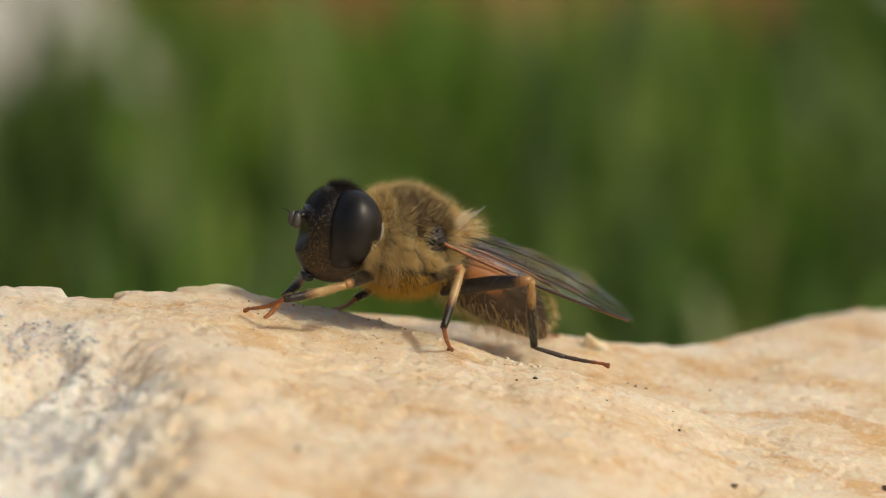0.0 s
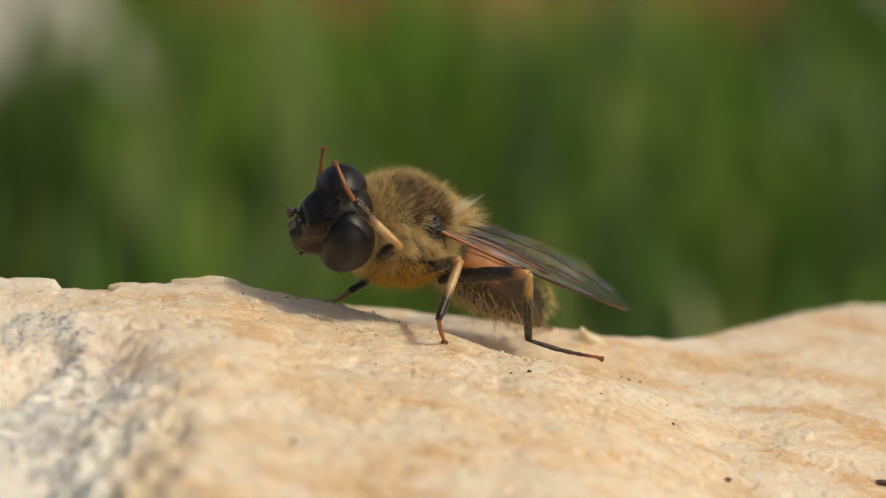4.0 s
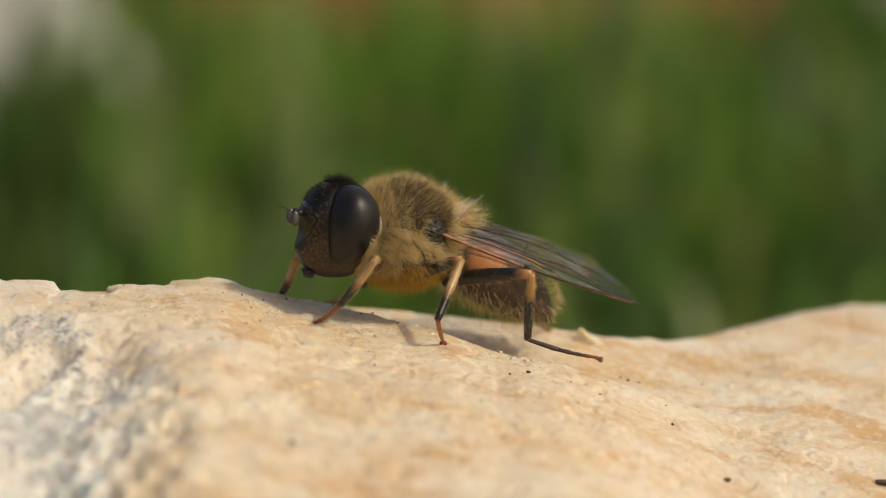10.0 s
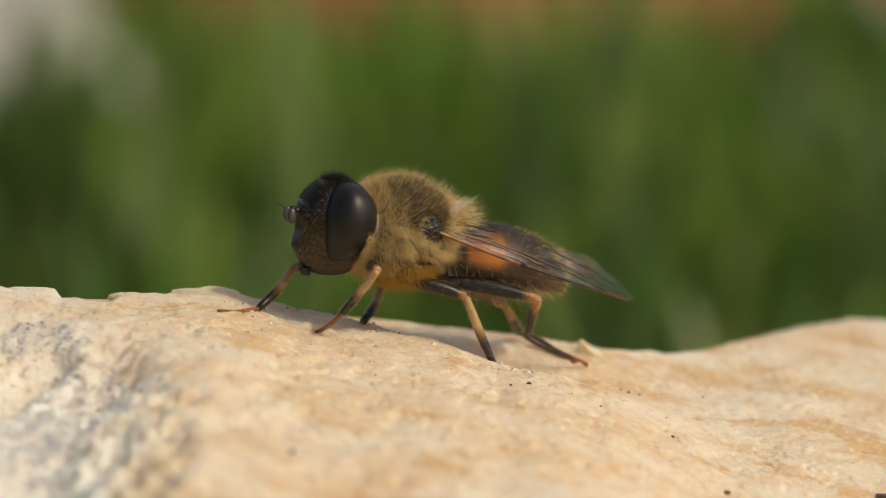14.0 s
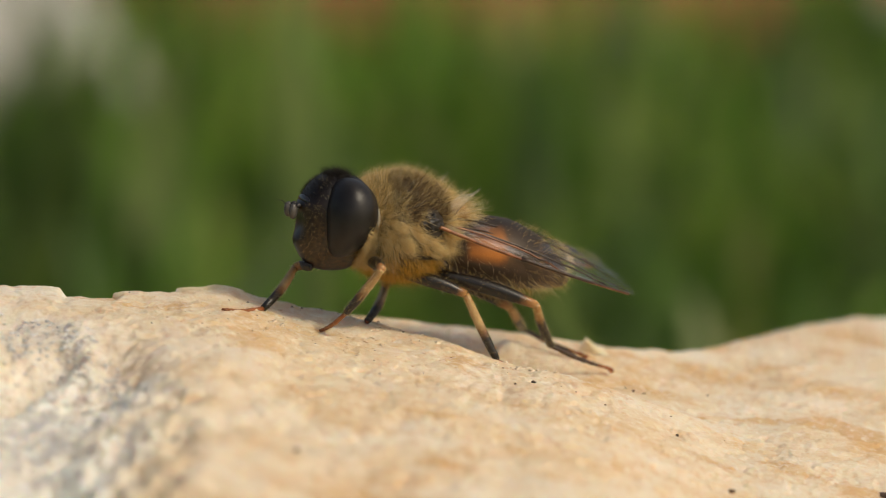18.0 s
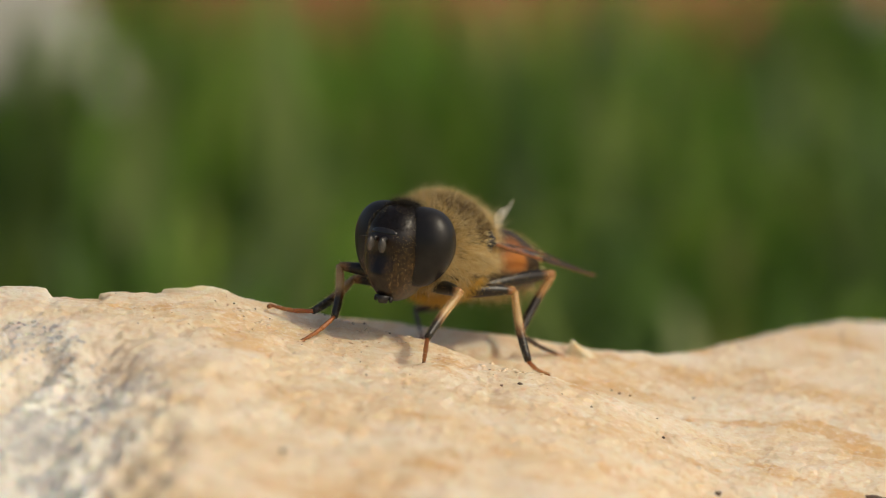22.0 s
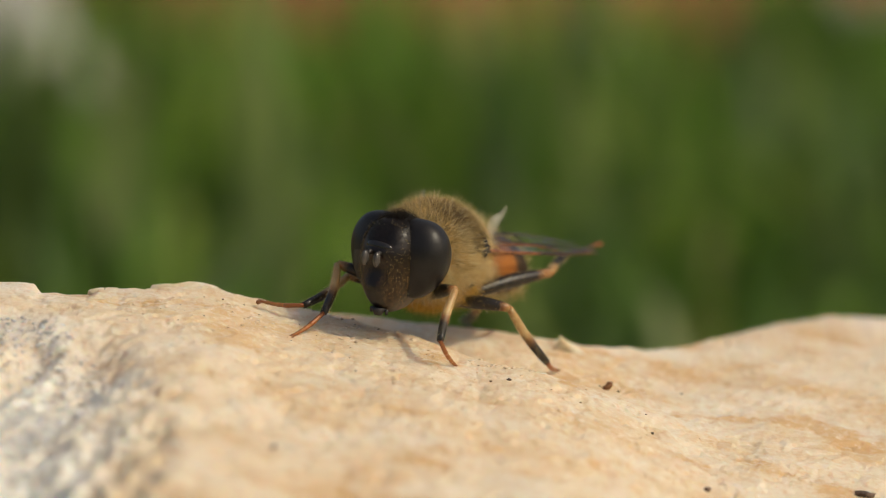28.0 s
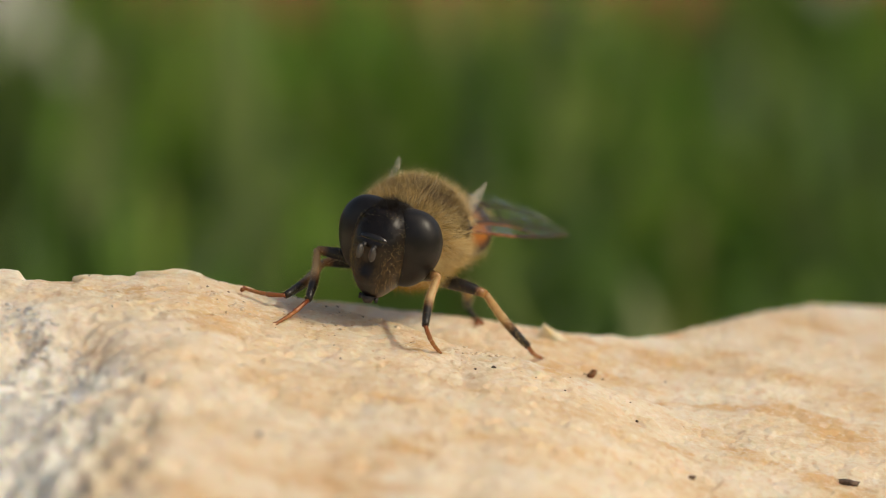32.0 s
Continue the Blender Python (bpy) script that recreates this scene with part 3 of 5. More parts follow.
def build_pebbles():
    for x, y, r, seed in ((-47, 293, 17, 1), (19.0, 318, 10.8, 2), (-2.8, 335, 7, 3), (-33, 345, 7, 4), (46, 357, 10, 5)):
        bm = bmesh.new()
        bmesh.ops.create_icosphere(bm, subdivisions=4, radius=1)
        for v in bm.verts:
            n = noise.noise(v.co * 1.3 + Vector((seed * 7.0, 0, 0)))
            v.co = Vector((v.co.x * 1.15, v.co.y * 0.9, v.co.z * 0.95)) * (1 + 0.22 * n) * r * MM
        ob = tagged(part("pebble", bm, PEBBLE, None), "rounded white pebble at the lawn's edge", "pebble", "pebbles at the lawn's edge")
        ob.matrix_world = pose(x * MM, y * MM, (GROUND + 0.75 * r) * MM, 0, 0, 40 * seed)


build_lawn()
build_paving()
build_pebbles()


# ---- the drone fly: lengths in millimetres, its head towards +x, its left side +y, the root under its thorax ----
MID = Vector((0, 0, 2.6))            # middle of the thorax over the root
fly = tagged(new("fly"), "brown furry drone fly with big black eyes on the stone", "fly")


def ball(radii, centre=(0, 0, 0), turn=None, segs=40, rings=24, shape=None):
    bm = bmesh.new()
    bmesh.ops.create_uvsphere(bm, u_segments=segs, v_segments=rings, radius=1)
    for v in bm.verts:
        p = Vector((v.co.x * radii[0], v.co.y * radii[1], v.co.z * radii[2]))
        if shape:
            p = shape(p, v.co.copy())
        if turn:
            p = turn @ p
        v.co = (p + Vector(centre)) * MM
    return bm


def joined(meshes):
    verts, faces = [], []
    for me in meshes:
        base = len(verts)
        verts += [v.co.copy() for v in me.vertices]
        faces += [[base + i for i in p.vertices] for p in me.polygons]
        bpy.data.meshes.remove(me)
    return mesh_of("joined", verts, faces)


def hairs(roots, ways, lengths, bend, thick=0.012, seed=1):
    """Fine curved tapering hairs: three-sided, two lengths each; bend is the way the tips are combed."""
    rng = np.random.default_rng(seed)
    roots, ways, bend = np.array(roots), np.array(ways), np.array(bend)
    ways /= np.linalg.norm(ways, axis=1, keepdims=True)
    n = len(roots)
    lengths = np.array(lengths)[:, None]
    side = np.cross(ways, rng.normal(size=(n, 3)))
    side /= np.linalg.norm(side, axis=1, keepdims=True)
    other = np.cross(ways, side)
    wide = thick * rng.uniform(0.7, 1.3, (n, 1))
    mid = roots + 0.5 * lengths * (ways + 0.25 * bend)
    tip = roots + lengths * (ways + 0.8 * bend)
    verts = np.zeros((n, 7, 3))
    for k in range(3):
        a = math.tau * k / 3
        off = math.cos(a) * side + math.sin(a) * other
        verts[:, k], verts[:, 3 + k] = roots + wide * off, mid + 0.75 * wide * off
    verts[:, 6] = tip
    base = 7 * np.arange(n)[:, None]
    quads = np.concatenate([base + np.array([[k, (k + 1) % 3, 3 + (k + 1) % 3, 3 + k]]) for k in range(3)])
    tris = np.concatenate([base + np.array([[3 + k, 3 + (k + 1) % 3, 6]]) for k in range(3)])
    me = bpy.data.meshes.new("hair")
    me.vertices.add(7 * n)
    me.vertices.foreach_set("co", (verts * MM).ravel())
    me.loops.add(quads.size + tris.size)
    me.polygons.add(len(quads) + len(tris))
    me.loops.foreach_set("vertex_index", np.concatenate([quads.ravel(), tris.ravel()]))
    me.polygons.foreach_set("loop_start", np.concatenate([np.arange(0, quads.size, 4), quads.size + np.arange(0, tris.size, 3)]))
    me.update(calc_edges=True)
    return me


def coat(count, centre, radii, keep, length, comb, thick=0.012, seed=1, lift=1.0, ruffle=0.35, tufts=0, pull=0.6, sag=0.0):
    """Hairs rooted on an ellipsoid where keep(direction) allows; length(direction) in mm; comb is the lie of the coat;
    their tips are drawn together in a number of tufts."""
    rng = np.random.default_rng(seed)
    d = rng.normal(size=(count * 9, 3))
    d /= np.linalg.norm(d, axis=1, keepdims=True)
    d = d[keep(d, rng.random(len(d)))][:count]
    r = np.array(radii)
    normal = d / r
    normal /= np.linalg.norm(normal, axis=1, keepdims=True)
    ways = lift * normal + ruffle * rng.normal(size=d.shape) + np.array(comb) * 0.5
    size = length(d) * rng.uniform(0.6, 1.25, len(d))
    if tufts:
        near = rng.normal(size=(tufts, 3))
        near /= np.linalg.norm(near, axis=1, keepdims=True)
        ways += pull * (near[np.argmax(d @ near.T, axis=1)] - d) * r / size[:, None]
    at = np.array(centre) + d * r * 0.985
    at[:, 2] -= sag * np.maximum(0, -d[:, 0]) ** 2 * (d[:, 2] > 0)
    at[:, 2] -= 0.45 * sag * np.maximum(0, d[:, 0]) ** 2 * (d[:, 2] > 0)
    return hairs(at, ways, size, np.array(comb) + 0.25 * rng.normal(size=d.shape), thick, seed)


# -- thorax --
SAG = 0.42                           # how far the back slopes down behind
THORAX = (2.35, 2.22, 2.18)


def thorax_shape(p, u):
    p.z *= 1.02 if u.z > 0 else 0.98
    p.z -= (0.28 if u.z > 0 else 0.10) * max(0, u.x) ** 2 + (SAG * max(0, -u.x) ** 2 if u.z > 0 else 0)
    return p


thorax = part("thorax", ball(THORAX, MID, shape=thorax_shape, segs=56, rings=36), SHELL, fly, "dark brown thorax under golden fur")
scut = part("scutellum", ball((0.75, 1.25, 0.45), (-2.10, 0, 3.38)), AMBER, fly, "amber scutellum")
C = tuple(MID)
T = (2.35, 2.22, 2.17)
JOINTS = np.array(((-0.27, 0.92, 0.22), (-0.27, -0.92, 0.22)))


def clump(d, k=0.0):
    """Tufts and thin places of the coat."""
    return 0.5 + 0.5 * np.sin(8.0 * d[:, 0] + 3.0 * d[:, 1] + k) * np.sin(7.0 * d[:, 2] - 4.0 * d[:, 0] + 2.0 * k) + 0.3 * np.sin(19.0 * d[:, 0] - 15.0 * d[:, 2] + k)


def clear(d):
    """Away from the wing joints."""
    return np.max(d @ JOINTS.T / np.linalg.norm(JOINTS[0]), axis=1) < 0.965


part("fur", coat(22000, C, T, lambda d, r: (d[:, 2] > 0.12 + 0.25 * r) & clear(d) & (d[:, 0] < 0.66) & (d[:, 0] > -0.75), lambda d: 0.20 + 0.05 * clump(d),
     (-0.50, 0, 0.05), 0.0055, 2, 0.65, 0.28, 900, 0.25, SAG), BROWN_FUR, thorax, "short dark brown back fur")
part("fur", coat(10500, C, T, lambda d, r: (d[:, 2] > -0.1) & clear(d) & (r < np.clip(0.04 + 0.10 * clump(d, 1.0) + 0.6 * (d[:, 0] > 0.45) + 0.4 * (d[:, 0] < -0.55) + 0.15 * (d[:, 2] > 0.88), 0, 1)),
     lambda d: 0.36 + 0.12 * (d[:, 0] < -0.45) + 0.10 * (d[:, 0] > 0.45) + 0.06 * clump(d), (-0.35, 0, 0.16), 0.0042, 3, 1.0, 0.22, 900, 0.12, SAG), GOLD_FUR, thorax, "long fine golden fur")
part("fur", coat(3000, C, T, lambda d, r: (d[:, 2] > -0.2) & clear(d) & (d[:, 0] > -0.8), lambda d: 0.50 + 0.06 * clump(d), (-0.22, 0, 0.12), 0.0030, 19, 1.1, 0.16, 0, 0.0, SAG), PALE_FUR, thorax, "sparse long pale hair")
part("fur", coat(7200, C, T, lambda d, r: (np.abs(d[:, 1]) > 0.30) & (d[:, 2] < 0.28) & (d[:, 2] > -0.34) & (d[:, 0] < 0.78) & (d[:, 0] > -0.72) & clear(d) & (r < 1.9 * clump(d) - 0.40 + 0.3 * (d[:, 0] > 0.4)),
     lambda d: 0.46 + 0.24 * clump(d), (-0.48, 0, -0.22), 0.0052, 4, 0.6, 0.26, 170, 0.8), PALE_FUR, thorax, "long pale side tufts")
part("fur", coat(6000, C, T, lambda d, r: (np.abs(d[:, 1]) > 0.22) & (d[:, 2] < 0.45) & (d[:, 2] > -0.42) & clear(d) & (r < 0.10 + 0.9 * clump(d, 2.0)),
     lambda d: 0.32 + 0.12 * clump(d), (-0.35, 0, -0.18), 0.0062, 7, 0.7, 0.30, 260, 0.8), GOLD_FUR, thorax, "golden side fur")
part("fur", coat(5000, C, T, lambda d, r: (d[:, 2] < -0.48), lambda d: 0.42 + 0 * d[:, 0], (-0.2, 0, -0.25), 0.007, 5, 0.7, 0.35), YELLOW_FUR, thorax, "bright yellow belly fur")
part("fur", coat(4600, C, T, lambda d, r: (d[:, 0] > 0.22) & (d[:, 0] < 0.86) & (d[:, 2] < 0.70) & (d[:, 2] > -0.72) & (r < 1.1 - 0.8 * np.clip(d[:, 2], 0, 1)), lambda d: 0.50 + 0.12 * clump(d), (-0.30, 0, -0.12), 0.0050, 20, 0.9, 0.25), PALE_FUR, thorax, "pale golden collar behind the head")
part("fur", coat(900, (-2.10, 0, 3.38), (0.75, 1.25, 0.45), lambda d, r: d[:, 2] > -0.5, lambda d: 0.55 + 0 * d[:, 0], (-0.8, 0, 0.15), 0.007, 6), PALE_FUR, scut, "long pale fringe")
for s in (1, -1):
    part("wing_joint", ball((0.46, 0.20, 0.34), (-0.55, 2.05 * s, 3.08), segs=28, rings=20, shape=lambda p, u: p * (1 + 0.34 * math.sin(7 * u.x + 3 * u.z) * math.cos(6 * u.z - 2 * u.x))), MATT, thorax, "knobbly black wing joint")

# -- abdomen --
ABD_MID, ABD = Vector((-4.45, 0, 1.85)), (3.35, 2.05, 1.55)


def abdomen_shape(p, u):
    taper = 1.0 - 0.30 * max(0, -u.x) ** 1.5 - 0.22 * max(0, u.x) ** 2
    p.y *= taper
    p.z *= taper
    p.z *= 0.82 if u.z < 0 else 1.0
    groove = 0.035 * math.exp(-(((p.x * 0.62) % 1.0 - 0.5) / 0.07) ** 2)
    p.y *= 1 - groove
    p.z *= 1 - groove
    p.z -= 0.22 * max(0, -u.x) ** 2 * 2
    return p


abdomen = part("abdomen", ball(ABD, ABD_MID, shape=abdomen_shape, segs=56, rings=64, turn=Matrix.Rotation(radians(-4), 3, "Y")), ABDOMEN, fly, "black abdomen with orange sides")
A = tuple(ABD_MID)
part("fur", coat(1500, A, (3.25, 1.9, 1.40), lambda d, r: ((np.abs(d[:, 1]) > 0.5) & (d[:, 2] < 0.0) & (r < 0.4)) | (d[:, 2] < -0.45) | (d[:, 0] < -0.80), lambda d: 0.30 + 0.20 * (d[:, 2] < -0.3), (-0.55, 0, -0.35), 0.0055, 8, 0.7), PALE_FUR, abdomen, "pale abdomen fringe")
part("fur", coat(600, A, (3.25, 1.9, 1.45), lambda d, r: d[:, 2] > 0.2, lambda d: 0.24 + 0 * d[:, 0], (-0.8, 0, 0.1), 0.006, 9, 0.6), GOLD_FUR, abdomen, "short golden abdomen hair")

# -- head: its own space, origin at the neck --
NECK = Vector((1.70, 0, 2.62))
part("neck", tube([(1.6, 0, 2.7), (2.7, 0, 2.75)], [0.75, 0.7], 16), SHELL, fly)


def skull_shape(p, u):
    # a broad flat frons and face between the eyes, a knob in mid-face and a snout below
    def power(v, k):
        return math.copysign(abs(v) ** k, v)
    p = Vector((1.60 * power(u.x, 0.75), 1.23 * power(u.y, 0.8), (1.80 if u.z > 0 else 2.02) * power(u.z, 0.75 if u.z > 0 else 0.9)))
    f = max(0.0, u.x)
    w = math.exp(-(u.y / 0.36) ** 2)
    p.x += f * w * (0.16 * math.exp(-((u.z - 0.22) / 0.12) ** 2) - 0.13 * math.exp(-((u.z + 0.05) / 0.17) ** 2)
                    + 0.15 * math.exp(-((u.z + 0.42) / 0.15) ** 2))
    p.x += 0.55 * max(0.0, -u.z) ** 1.5 * f - 0.30 * max(0.0, u.z) ** 1.2 * f
    p.y *= 1 - 0.36 * max(0.0, -u.z) ** 2.5
    p.z -= 0.16 * max(0.0, -u.z) ** 4
    return p


def eye_shape(p, u):
    """An upright drop: straight along the face, round behind, drawn out to a point at its lower front."""
    below = max(0.0, -u.z)
    return Vector(((0.98 if u.x > 0 else 1.24) * u.x + 0.40 * below ** 1.6 - 0.08 * max(0.0, u.z),
                   math.copysign(abs(u.y) ** 0.84, u.y) * 1.33 * (1 - 0.16 * below ** 2), (1.68 if u.z < 0 else 1.52) * u.z))


HEAD = Vector((1.15, 0, 0.15))


def skull_coat(count, keep, length, comb, thick, seed, lift=0.8):
    """Short hairs rooted on the skull itself."""
    rng = np.random.default_rng(seed)
    d = rng.normal(size=(count * 8, 3))
    d /= np.linalg.norm(d, axis=1, keepdims=True)
    d = d[keep(d, rng.random(len(d)))][:count]
    at = np.array([HEAD + skull_shape(None, Vector(u)) for u in d])
    way = d * np.array((0.9, 1.1, 0.7))
    return hairs(at, lift * way + 0.3 * rng.normal(size=d.shape), length * rng.uniform(0.6, 1.3, len(d)), np.array(comb) + 0.25 * rng.normal(size=d.shape), thick, seed)


head = part("head", ball((1.30, 1.85, 2.08), HEAD, shape=skull_shape, segs=56, rings=44), FACE, fly, "dark brown head with a dusty face")
for s in (1, -1):
    turn = Matrix.Rotation(radians(-4 * s), 3, "X") @ Matrix.Rotation(radians(8 * s), 3, "Z") @ Matrix.Rotation(radians(5), 3, "Y")
    middle = HEAD + Vector((-0.16, 0.94 * s, 0.26))
    eye = part("eye", ball((1, 1, 1), middle, turn, 72, 48, eye_shape), EYE, head, "large glossy black compound eye")
    ring = [middle + turn @ (1.02 * eye_shape(None, Vector((-0.74, 0.673 * s * math.cos(a), 0.673 * math.sin(a))))) for a in np.linspace(-1.8, 0.35, 17)]
    part("eye_rim", tube(ring, [0.03 + 0.085 * math.sin(math.pi * i / 16) for i in range(17)], 8), RIM, head, "pale rim behind the eye")
    # antenna: two short joints, an oval third joint and a bristle
    root = HEAD + Vector((1.50, 0.20 * s, 0.48))
    b1 = tube([root, root + Vector((0.22, 0.03 * s, 0.10)), root + Vector((0.36, 0.06 * s, 0.02))], [0.09, 0.11, 0.10], 10)
    antenna = part("antenna", b1, MATT, head, "short black antenna")
    part("antenna_lobe", ball((0.19, 0.14, 0.32), root + Vector((0.44, 0.08 * s, -0.14)), segs=20, rings=14), DUSTY_GLINT, antenna, "grey dusted antenna tip, lightened for its glint")
    part("bristle", tube([root + Vector((0.52, 0.10 * s, 0.05)), root + Vector((0.68, 0.16 * s, 0.20)), root + Vector((0.95, 0.26 * s, 0.22))], [0.022, 0.016, 0.008], 6), MATT, antenna)
part("proboscis", joined([tube([HEAD + Vector((1.12, 0, -1.85)), HEAD + Vector((1.16, 0, -2.16))], [0.34, 0.16], 14),
                          tube([HEAD + Vector((1.07, 0.34, -1.9)), HEAD + Vector((1.12, 0.38, -2.10))], [0.10, 0.06], 8),
                          tube([HEAD + Vector((1.07, -0.34, -1.9)), HEAD + Vector((1.12, -0.38, -2.10))], [0.10, 0.06], 8)]), MATT, head, "short shiny black mouthpart")
H = tuple(HEAD)
part("fur", coat(1300, H, (1.25, 1.1, 1.78), lambda d, r: (d[:, 2] > 0.80) & (d[:, 0] > -0.6) & (d[:, 0] < 0.35), lambda d: 0.36 + 0 * d[:, 0], (0.15, 0, 0.3), 0.008, 12, 0.9, 0.3), DARK_FUR, head, "black crest hair")
part("fur", skull_coat(1100, lambda d, r: (d[:, 0] > 0.1) & (d[:, 2] > 0.42) & (d[:, 2] < 0.9), 0.12, (0.1, 0, 0.3), 0.005, 15), DARK_FUR, head, "fine dark brow hair")
part("fur", skull_coat(420, lambda d, r: (d[:, 0] > 0.2) & (d[:, 2] < 0.30) & (np.abs(d[:, 1]) > 0.30) & (d[:, 2] > -0.75) & (r < 0.25 + 0.75 * clump(d, 3.0)), 0.13, (0.1, 0, -0.5), 0.0026, 13), GOLD_FUR, head, "fine golden face hair")
part("fur", skull_coat(260, lambda d, r: (d[:, 0] > 0.1) & (np.abs(d[:, 1]) > 0.62) & (np.abs(d[:, 1]) < 0.85) & (d[:, 2] > -0.3) & (d[:, 2] < 0.75), 0.13, (0.2, 0, 0.2), 0.0028, 16), PALE_FUR, head, "pale hair along the eyes")
part("fur", skull_coat(110, lambda d, r: (d[:, 0] > 0.25) & (d[:, 0] < 0.75) & (d[:, 2] > 0.55), 0.15, (0.2, 0, 0.3), 0.0026, 18), PALE_FUR, head, "pale hair over the brow")
part("brow", ball((0.20, 0.62, 0.24), HEAD + Vector((1.34, 0, 0.76)), segs=28, rings=18), BLACK, head, "shiny black boss over the antennae")
part("fur", coat(3200, (H[0] - 0.35, 0, H[2]), (1.0, 2.05, 1.9), lambda d, r: (d[:, 0] < -0.28) & (d[:, 2] < 0.0), lambda d: 0.40 + 0 * d[:, 0], (-0.2, 0, -0.45), 0.007, 14, 0.8), PALE_FUR, head, "pale beard behind the head")


# -- wings: x along the wing, y from the leading to the trailing edge --
def chord(u):
    root = min(1.0, (u + 0.05) / 0.36) ** 0.65
    tip = (1 - max(0.0, (u - 0.50) / 0.5) ** 2.4) ** 0.55 if u < 1 else 0.0
    return 3.3 * root * tip


WING_LONG = 9.3


def wing_point(u, v, s):
    """u along, v across (0 at the leading edge); a shallow arch with pleats."""
    y = -0.55 * math.sin(math.pi * u) * 0.6 + v * chord(u)
    z = 0.28 * math.sin(math.pi * v) * math.sin(math.pi * min(1, u + 0.1)) + 0.13 * math.sin(15 * v) * (1 - 0.6 * u) - 0.35 * v * v * (1 - u)
    return Vector((WING_LONG * u, y * s, z))


def vein_path(stops, s, n=14):
    us, vs = [p[0] for p in stops], [p[1] for p in stops]
    ks = np.linspace(0, len(stops) - 1, n)
    return [wing_point(float(np.interp(k, range(len(stops)), us)), float(np.interp(k, range(len(stops)), vs)) + 0.012 * math.sin(2.3 * k * 3 + 9 * vs[0]), s) + Vector((0, 0, 0.012)) for k in ks]


VEINS = (((0.0, 0.30), (0.25, 0.16), (0.50, 0.10), (0.62, 0.02)), ((0.02, 0.36), (0.30, 0.26), (0.60, 0.18), (0.85, 0.05)),
         ((0.10, 0.33), (0.30, 0.36), (0.50, 0.30), (0.65, 0.37), (0.80, 0.26), (0.97, 0.25)), ((0.05, 0.50), (0.30, 0.48), (0.50, 0.52), (0.74, 0.50), (0.90, 0.46)),
         ((0.05, 0.55), (0.20, 0.66), (0.40, 0.72), (0.62, 0.78), (0.72, 0.62)), ((0.06, 0.62), (0.20, 0.80), (0.30, 0.98)), ((0.44, 0.30), (0.46, 0.50)), ((0.40, 0.50), (0.42, 0.72)),
         ((0.74, 0.50), (0.80, 0.66), (0.86, 0.60)))


def build_wing(s):
    nu, nv = 48, 18
    verts, faces = [], []
    for lift in (0.006, -0.006):
        for i in range(nu + 1):
            for j in range(nv + 1):
                verts.append((wing_point(i / nu * 0.998, j / nv, s) + Vector((0, 0, lift))) * MM)
    n = (nu + 1) * (nv + 1)
    for i in range(nu):
        for j in range(nv):
            q = i * (nv + 1) + j
            faces.append((q, q + 1, q + nv + 2, q + nv + 1))
    wing = part("wing", mesh_of("wing", verts[:n], faces), WING, fly, "clear brown-veined wing")
    costa = [wing_point(u, 0.0, s) for u in np.linspace(0, 0.97, 24)]
    part("vein", tube([p + Vector((0, 0, 0.02)) for p in costa[10:]], [0.088 * (1 - 0.5 * i / 13) for i in range(14)], 8), VEIN, wing, "black outer leading vein")
    part("vein", tube(costa, [0.085 * (1 - 0.45 * i / 23) for i in range(24)], 8), COSTA, wing, "reddish leading vein")
    for k, stops in enumerate(VEINS):
        path = vein_path(stops, s)
        part("vein", tube(path, [(0.060 if k < 2 else 0.038) * (1 - 0.5 * i / 13) for i in range(14)], 6), COSTA if k < 1 else VEIN, wing)
    part("wing_spot", tube(vein_path(((0.50, 0.07), (0.54, 0.09), (0.57, 0.08)), s, 6), [0.05, 0.09, 0.10, 0.10, 0.08, 0.04], 8, 0.5), VEIN, wing, "dark wing spot")
    return wing


wings = {s: build_wing(s) for s in (1, -1)}
WING_ROOT = {s: Vector((-0.75, 1.98 * s, 3.02)) for s in (1, -1)}


def wing_pose(s, sweep, droop, roll):
    """Wing in the fly's space: sweep, degrees out from straight back; droop below level; roll, trailing edge raised."""
    a, b = radians(sweep), radians(droop)
    x = Vector((-math.cos(a) * math.cos(b), s * math.sin(a) * math.cos(b), -math.sin(b)))
    y = Vector((0, -s, 0)) - x * x.dot(Vector((0, -s, 0)))
    y = Matrix.Rotation(radians(roll * s), 3, x) @ y.normalized()
    y = y * s
    z = x.cross(y)
    m = Matrix((x, y, z)).transposed().to_4x4()
    m.translation = WING_ROOT[s] * MM
    return m


# pale lobe behind each wing root
for s in (1, -1):
    verts, faces = [], []
    for i in range(9):
        for j in range(7):
            u, v = i / 8, j / 6 - 0.5
            verts.append(Vector((-1.60 - 0.75 * u - 1.0 * v * math.sin(math.pi * u), (1.92 - 0.15 * u) * s + 0.35 * v * s * math.sin(math.pi * (0.2 + 0.75 * u)), 3.48 + 0.95 * math.sin(1.9 * u) + 0.4 * v * v + 0.6 * v * math.sin(math.pi * (0.15 + 0.8 * u)))) * MM)
    for i in range(8):
        for j in range(6):
            q = i * 7 + j
            faces.append((q, q + 1, q + 8, q + 7))
    part("wing_lobe", mesh_of("wing_lobe", verts, faces), SQUAMA, fly, "pale translucent wing lobe")

